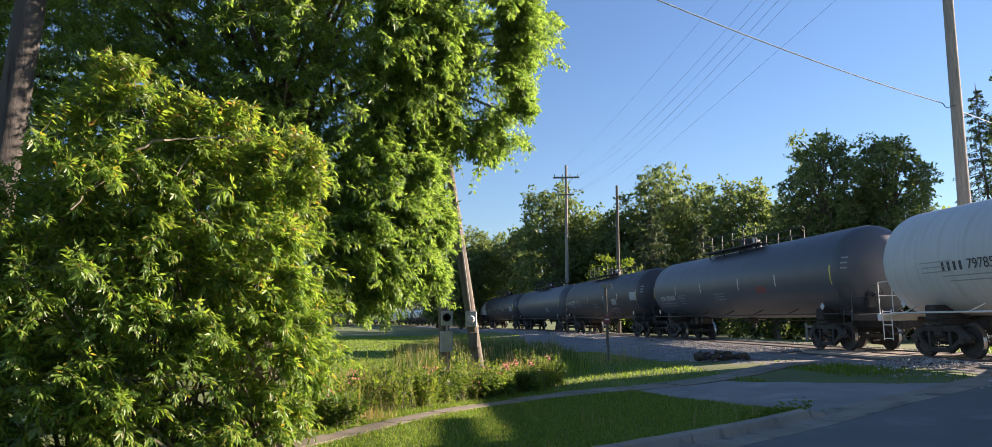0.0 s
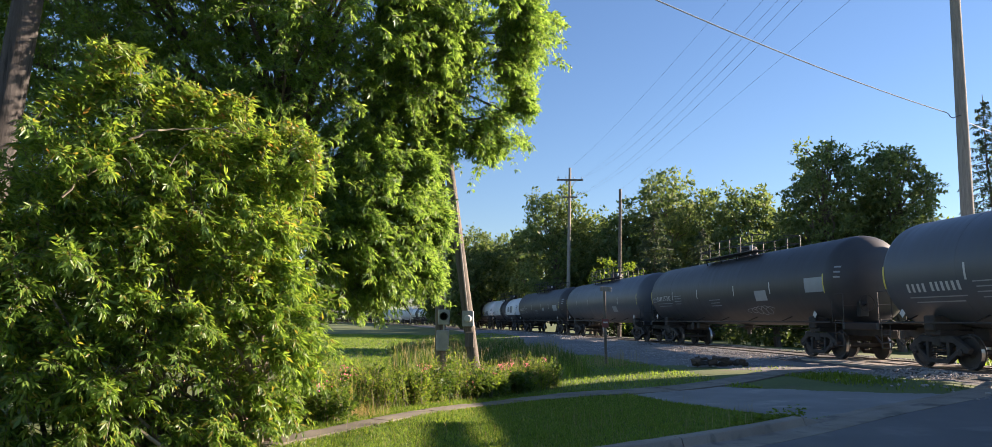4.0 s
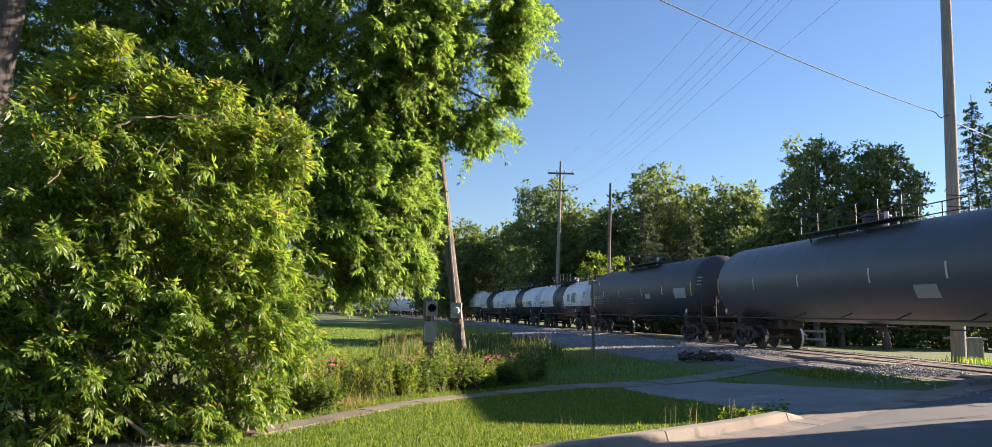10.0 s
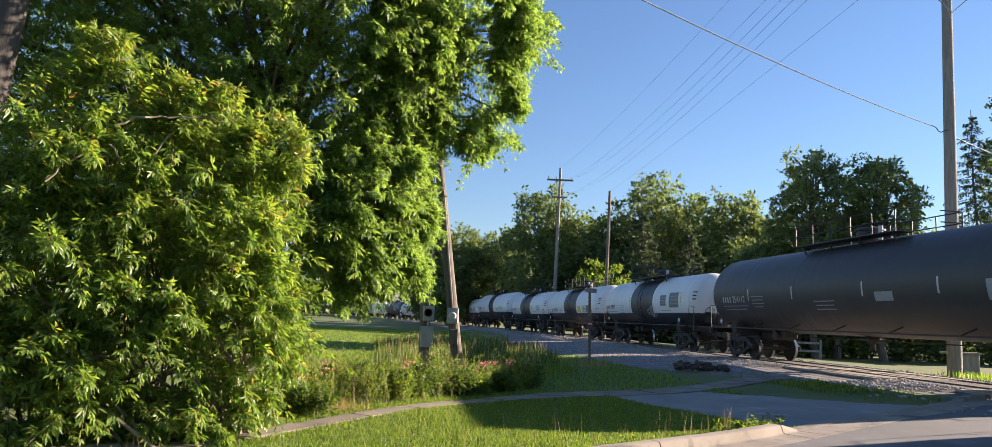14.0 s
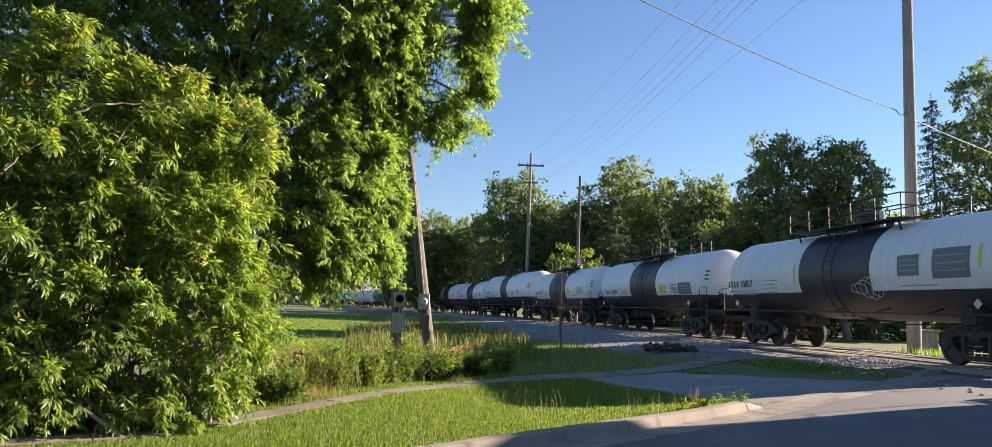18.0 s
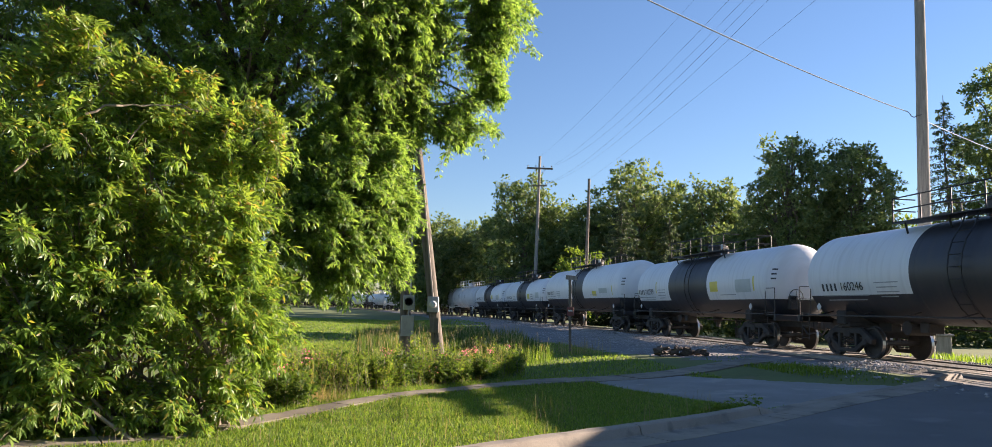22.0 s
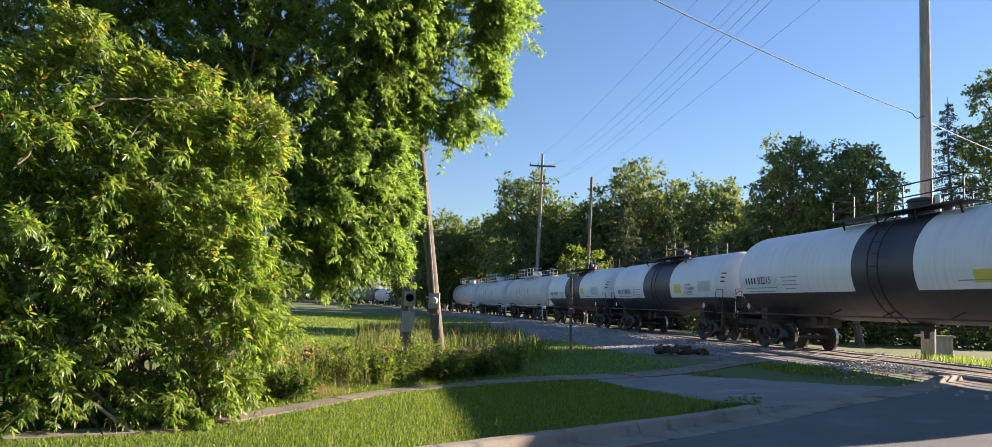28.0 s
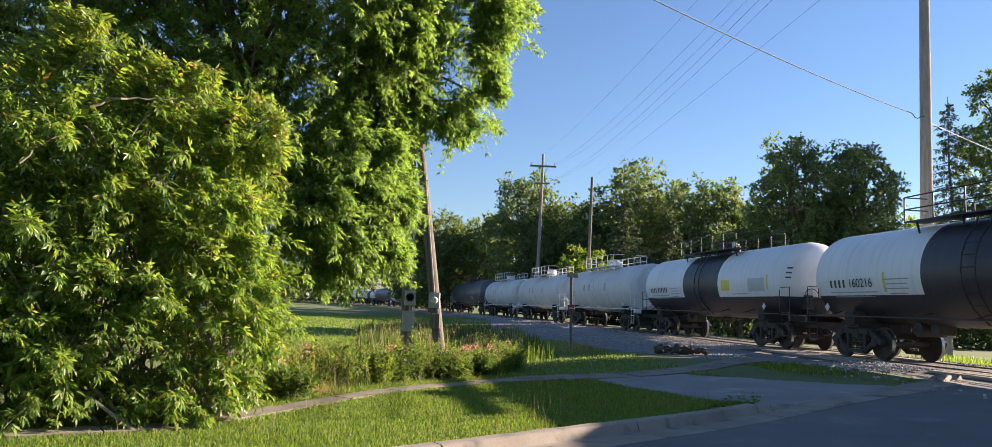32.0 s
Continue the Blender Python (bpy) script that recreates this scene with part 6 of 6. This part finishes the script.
        if number == "bars":
            for k in range(6):
                panel(car, "mark_bar", r, zc, yl - 1.05 - 0.20 * k, z0 + 0.13, 0.10, 0.24, mark)
        else:
            words(car, number, r, zc, yl - 0.95, z0, 0.37, mark, "painted car number", "car_number")
        small_print(car, r, zc, yl, z0 - 0.14, 2.2, 2, mark)
        small_print(car, r, zc, yl - 2.55, z0 + 0.2, 1.0, 4, mark)
    if cargo:
        words(car, cargo, r, zc, -3.46, z0 + 0.27, 0.17, mark, "stencilled cargo name", "cargo_name")
    if kind == "white":
        small_print(car, r, zc, -2.9, z0 - 0.12, 1.3, 1, mark)
    for name, y, z, w, h, mt, note in plates:
        panel(car, name, r, zc, y, z, w, h, mt, note)
        if w > 0.7 and mt is M_SLATEPANEL:
            for q in (-0.25, 0.0, 0.25):
                panel(car, "print_line", r + 0.004, zc, y, z + h * q, w * 0.8, 0.03, M_GREYPANEL)
    if kind == "dark" and number:
        small_print(car, r, zc, half * 0.1, zc - 0.45, 1.2, 3, M_GREYPANEL)
    if kind != "plain" and number:
        for k in range(3):
            head_print(car, half, r, zc, zc + 0.42 - k * 0.17, M_GREYPANEL if kind == "dark" else mark)
    if kind == "plain":
        for y in (half * 0.3, half * 0.15, -half * 0.3):
            panel(car, "data_panel", r, zc, y, zc + 0.1, 0.35, 0.45, M_GREYPANEL)
        small_print(car, r, zc, half * 0.75, zc - 0.1, 1.2, 3, M_DARKMARK)
    # bogies
    for s in (-1, 1):
        b = copy_thing(BOGIE, pose(0, s * (half - 2.05), 0))
        b.parent = car
    tagged(car, label, "tank car", group)
    return car


# black and slate base colours are lifted: the pale veil of glare is in them
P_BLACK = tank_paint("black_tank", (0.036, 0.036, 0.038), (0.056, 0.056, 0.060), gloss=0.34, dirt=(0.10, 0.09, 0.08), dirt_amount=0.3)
P_SLATE = tank_paint("hazed_slate_tank", (0.062, 0.070, 0.084), (0.092, 0.100, 0.116), gloss=0.28, dirt=(0.13, 0.12, 0.11), dirt_amount=0.3)
P_BAND = tank_paint("white_tank_with_band", (0.66, 0.67, 0.68), (0.78, 0.78, 0.77), (0.034, 0.034, 0.040), -0.58, 1.75, 0.0, 0.30, dirt_amount=0.22)
P_WIDEBAND = tank_paint("white_tank_wide_band", (0.66, 0.67, 0.68), (0.78, 0.78, 0.77), (0.034, 0.034, 0.040), -0.66, 2.05, 0.3, 0.30, dirt_amount=0.22)
P_OCTAVE = tank_paint("white_tank_narrow_band", (0.68, 0.69, 0.70), (0.80, 0.80, 0.79), (0.034, 0.034, 0.040), -0.68, 1.30, -0.15, 0.28, dirt_amount=0.18)
P_PLAIN = tank_paint("dull_white_tank", (0.50, 0.51, 0.52), (0.66, 0.66, 0.65), gloss=0.4, dirt=(0.26, 0.17, 0.10), dirt_amount=0.55)
P_GREYWHITE = tank_paint("pale_grey_tank", (0.46, 0.48, 0.48), (0.58, 0.59, 0.58), gloss=0.38, dirt_amount=0.3)

BOGIE = bogie()
LONG = dict(length=20.2, r=1.54, zc=2.64)
BIG = dict(length=18.9, r=1.54, zc=2.64)
SMALL = dict(length=15.5, r=1.40, zc=2.42)
CARS = []                                          # (car, distance of its middle at 20 s)


def marshal():
    """Builds one car of each look, then copies the plain repeats, and lists them in train order."""
    black = "black tank car with grimy bogies and pale reflective strips"
    slate = "slate-grey tank car with glare haze in its paint, reflective strips and a top platform"
    band = "white tank car with a black lower half and black middle band"
    plainl = "dull white tank car with rust streaks and a white top rail"
    order = [
        ("white0", -129.0, dict(**BIG, paint=P_GREYWHITE, rail_material=M_WHITE, kind="plain", label="pale grey tank car with white end rails and ladders")),
        ("a0", -110.0, dict(**BIG, paint=P_GREYWHITE, rail_material=M_WHITE, kind="plain", label="pale grey tank car with white end rails and ladders", number="79785")),
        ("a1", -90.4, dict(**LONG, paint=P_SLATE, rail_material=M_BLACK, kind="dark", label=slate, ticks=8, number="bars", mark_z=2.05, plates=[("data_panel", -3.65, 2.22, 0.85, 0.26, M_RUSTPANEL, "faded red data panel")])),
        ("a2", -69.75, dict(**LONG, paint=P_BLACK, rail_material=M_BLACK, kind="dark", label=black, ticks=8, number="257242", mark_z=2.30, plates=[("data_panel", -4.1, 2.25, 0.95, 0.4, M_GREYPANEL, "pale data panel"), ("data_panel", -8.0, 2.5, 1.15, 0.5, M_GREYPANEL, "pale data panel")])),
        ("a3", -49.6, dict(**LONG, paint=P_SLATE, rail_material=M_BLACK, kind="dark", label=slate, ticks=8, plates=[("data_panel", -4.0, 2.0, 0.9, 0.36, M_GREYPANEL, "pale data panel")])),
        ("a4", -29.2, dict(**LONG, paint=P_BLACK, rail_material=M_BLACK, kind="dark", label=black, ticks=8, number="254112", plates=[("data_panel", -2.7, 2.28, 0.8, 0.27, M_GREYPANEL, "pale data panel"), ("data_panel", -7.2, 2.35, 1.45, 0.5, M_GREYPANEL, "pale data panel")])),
        ("a5", -10.85, dict(**SMALL, paint=P_BAND, rail_material=M_BLACK, kind="white", label=band, number="10857", mark_at=6.6, plates=[("data_panel", -3.26, 2.48, 0.8, 0.55, M_SLATEPANEL, "grey data panel"), ("data_panel", -4.7, 2.48, 1.2, 0.75, M_SLATEPANEL, "grey data panel"), ("reflector", -5.6, 2.6, 0.10, 0.55, M_YELLOW, "upright yellow strip"), ("reflector", 2.0, 2.48, 0.10, 0.55, M_YELLOW, "upright yellow strip")])),
        ("a6", 4.8, dict(**SMALL, paint=P_BAND, rail_material=M_BLACK, kind="white", label=band, number="160246", cargo="SODIUM\nHYDROXIDE\nSOLUTION", mark_z=1.97, plates=[("warning_panel", -2.5, 2.13, 0.85, 0.42, M_YELLOW, "yellow warning panel"), ("data_panel", -4.95, 2.13, 1.3, 0.52, M_SLATEPANEL, "grey data panel")])),
        ("a7", 20.5, dict(**SMALL, paint=P_WIDEBAND, rail_material=M_BLACK, kind="white", label=band, number="712279", mark_at=6.3, plates=[("warning_panel", -2.4, 2.3, 0.7, 0.42, M_YELLOW, "yellow warning panel"), ("data_panel", -4.85, 2.28, 1.2, 0.5, M_PALEPANEL, "pale green data panel"), ("reflector", -5.66, 2.35, 0.10, 0.55, M_YELLOW, "upright yellow strip"), ("reflector", 3.9, 2.4, 0.10, 0.55, M_YELLOW, "upright yellow strip")])),
        ("a8", 38.0, dict(**BIG, paint=P_OCTAVE, rail_material=M_BLACK, kind="white", label="large white tank car with a narrow black band", number="82215", mark_at=7.6, plates=[("warning_panel", -3.8, 2.26, 0.8, 0.3, M_YELLOW, "yellow warning panel"), ("data_panel", -5.5, 2.4, 1.5, 0.3, M_PALEPANEL, "pale data panel"), ("reflector", -7.1, 2.4, 0.10, 0.55, M_YELLOW, "upright yellow strip")])),
        ("a9", 54.9, dict(**SMALL, paint=P_BAND, rail_material=M_BLACK, kind="white", label=band, number="160216", cargo="SODIUM\nHYDROXIDE\nSOLUTION", plates=[("warning_panel", -2.6, 2.25, 0.75, 0.42, M_YELLOW, "yellow warning panel"), ("data_panel", -5.4, 2.32, 1.2, 0.46, M_PALEPANEL, "pale data panel"), ("reflector", 3.2, 2.2, 0.10, 0.55, M_YELLOW, "upright yellow strip")])),
        ("a10", 70.1, dict(**SMALL, paint=P_BAND, rail_material=M_BLACK, kind="white", label=band, number="bars", plates=[("warning_panel", -2.4, 2.3, 0.7, 0.42, M_YELLOW, "yellow warning panel"), ("data_panel", -4.85, 2.28, 1.2, 0.5, M_PALEPANEL, "pale green data panel"), ("reflector", -5.66, 2.35, 0.10, 0.55, M_YELLOW, "upright yellow strip")])),
        ("a11", 85.4, dict(**SMALL, paint=P_PLAIN, rail_material=M_WHITE, kind="plain", label=plainl)),
    ]
    made = {}
    for key, s, kw in order:
        made[key] = tank_car(**kw)
        if key == "a2":
            for q, (y, z, w, h) in enumerate([(-2.6, 1.68, 1.9, 0.42), (8.45, 2.35, 0.4, 0.30)]):
                scrawl(made[key], 1.54, 2.64, y, z, w, h, q, M_GREYPANEL)
        if key == "a5":
            scrawl(made[key], 1.40, 2.42, -1.05, 1.92, 0.9, 0.75, 5, M_PALEMARK)
        CARS.append((made[key], s))
    s = 85.4 + 7.75
    run = "a11 a11 a3 a11 a11 a7 a11 a3 a10 a8 a2 a3 a10 a7 a11 a11 a4 a2 a7 a9 a10 a2 a3".split()
    for k in run:
        ln = 20.2 if k in ("a2", "a3", "a4") else 18.9 if k == "a8" else 15.5
        s += ln / 2
        CARS.append((copy_thing(made["a7" if k in ("a9", "a10") else k], track_pose(s)), s))
        s += ln / 2
    s = -129.0 - 9.45
    for k in ("a2", "a3"):
        s -= 10.1
        CARS.append((copy_thing(made[k], track_pose(s)), s))
        s -= 10.1
    for o in (*BOGIE.children_recursive, BOGIE):
        bpy.data.objects.remove(o)


marshal()


def motions():
    """The train rolls along the arc at one pace; its wheels turn with it."""
    for car, s in CARS:
        walk(car, [(t, track_pose(s - SPEED * (t - 20.0))) for t in range(0, 33, 2)])
    wheels = [o for c, _ in CARS for b in c.children if b.name.startswith("bogie") for o in b.children if o.name.startswith("wheelset")]
    lead = {}
    for w in wheels:
        y = round(w.location.y, 2)
        if y not in lead:
            walk(w, [(k / 10, pose(0, y, 0.457, math.degrees(SPEED * k / 10 / 0.457))) for k in range(321)])
            lead[y] = w
        elif w.animation_data is None:
            keys = lead[y].animation_data
            w.rotation_mode = "QUATERNION"
            w.animation_data_create().action = keys.action
            w.animation_data.action_slot = keys.action_slot


motions()
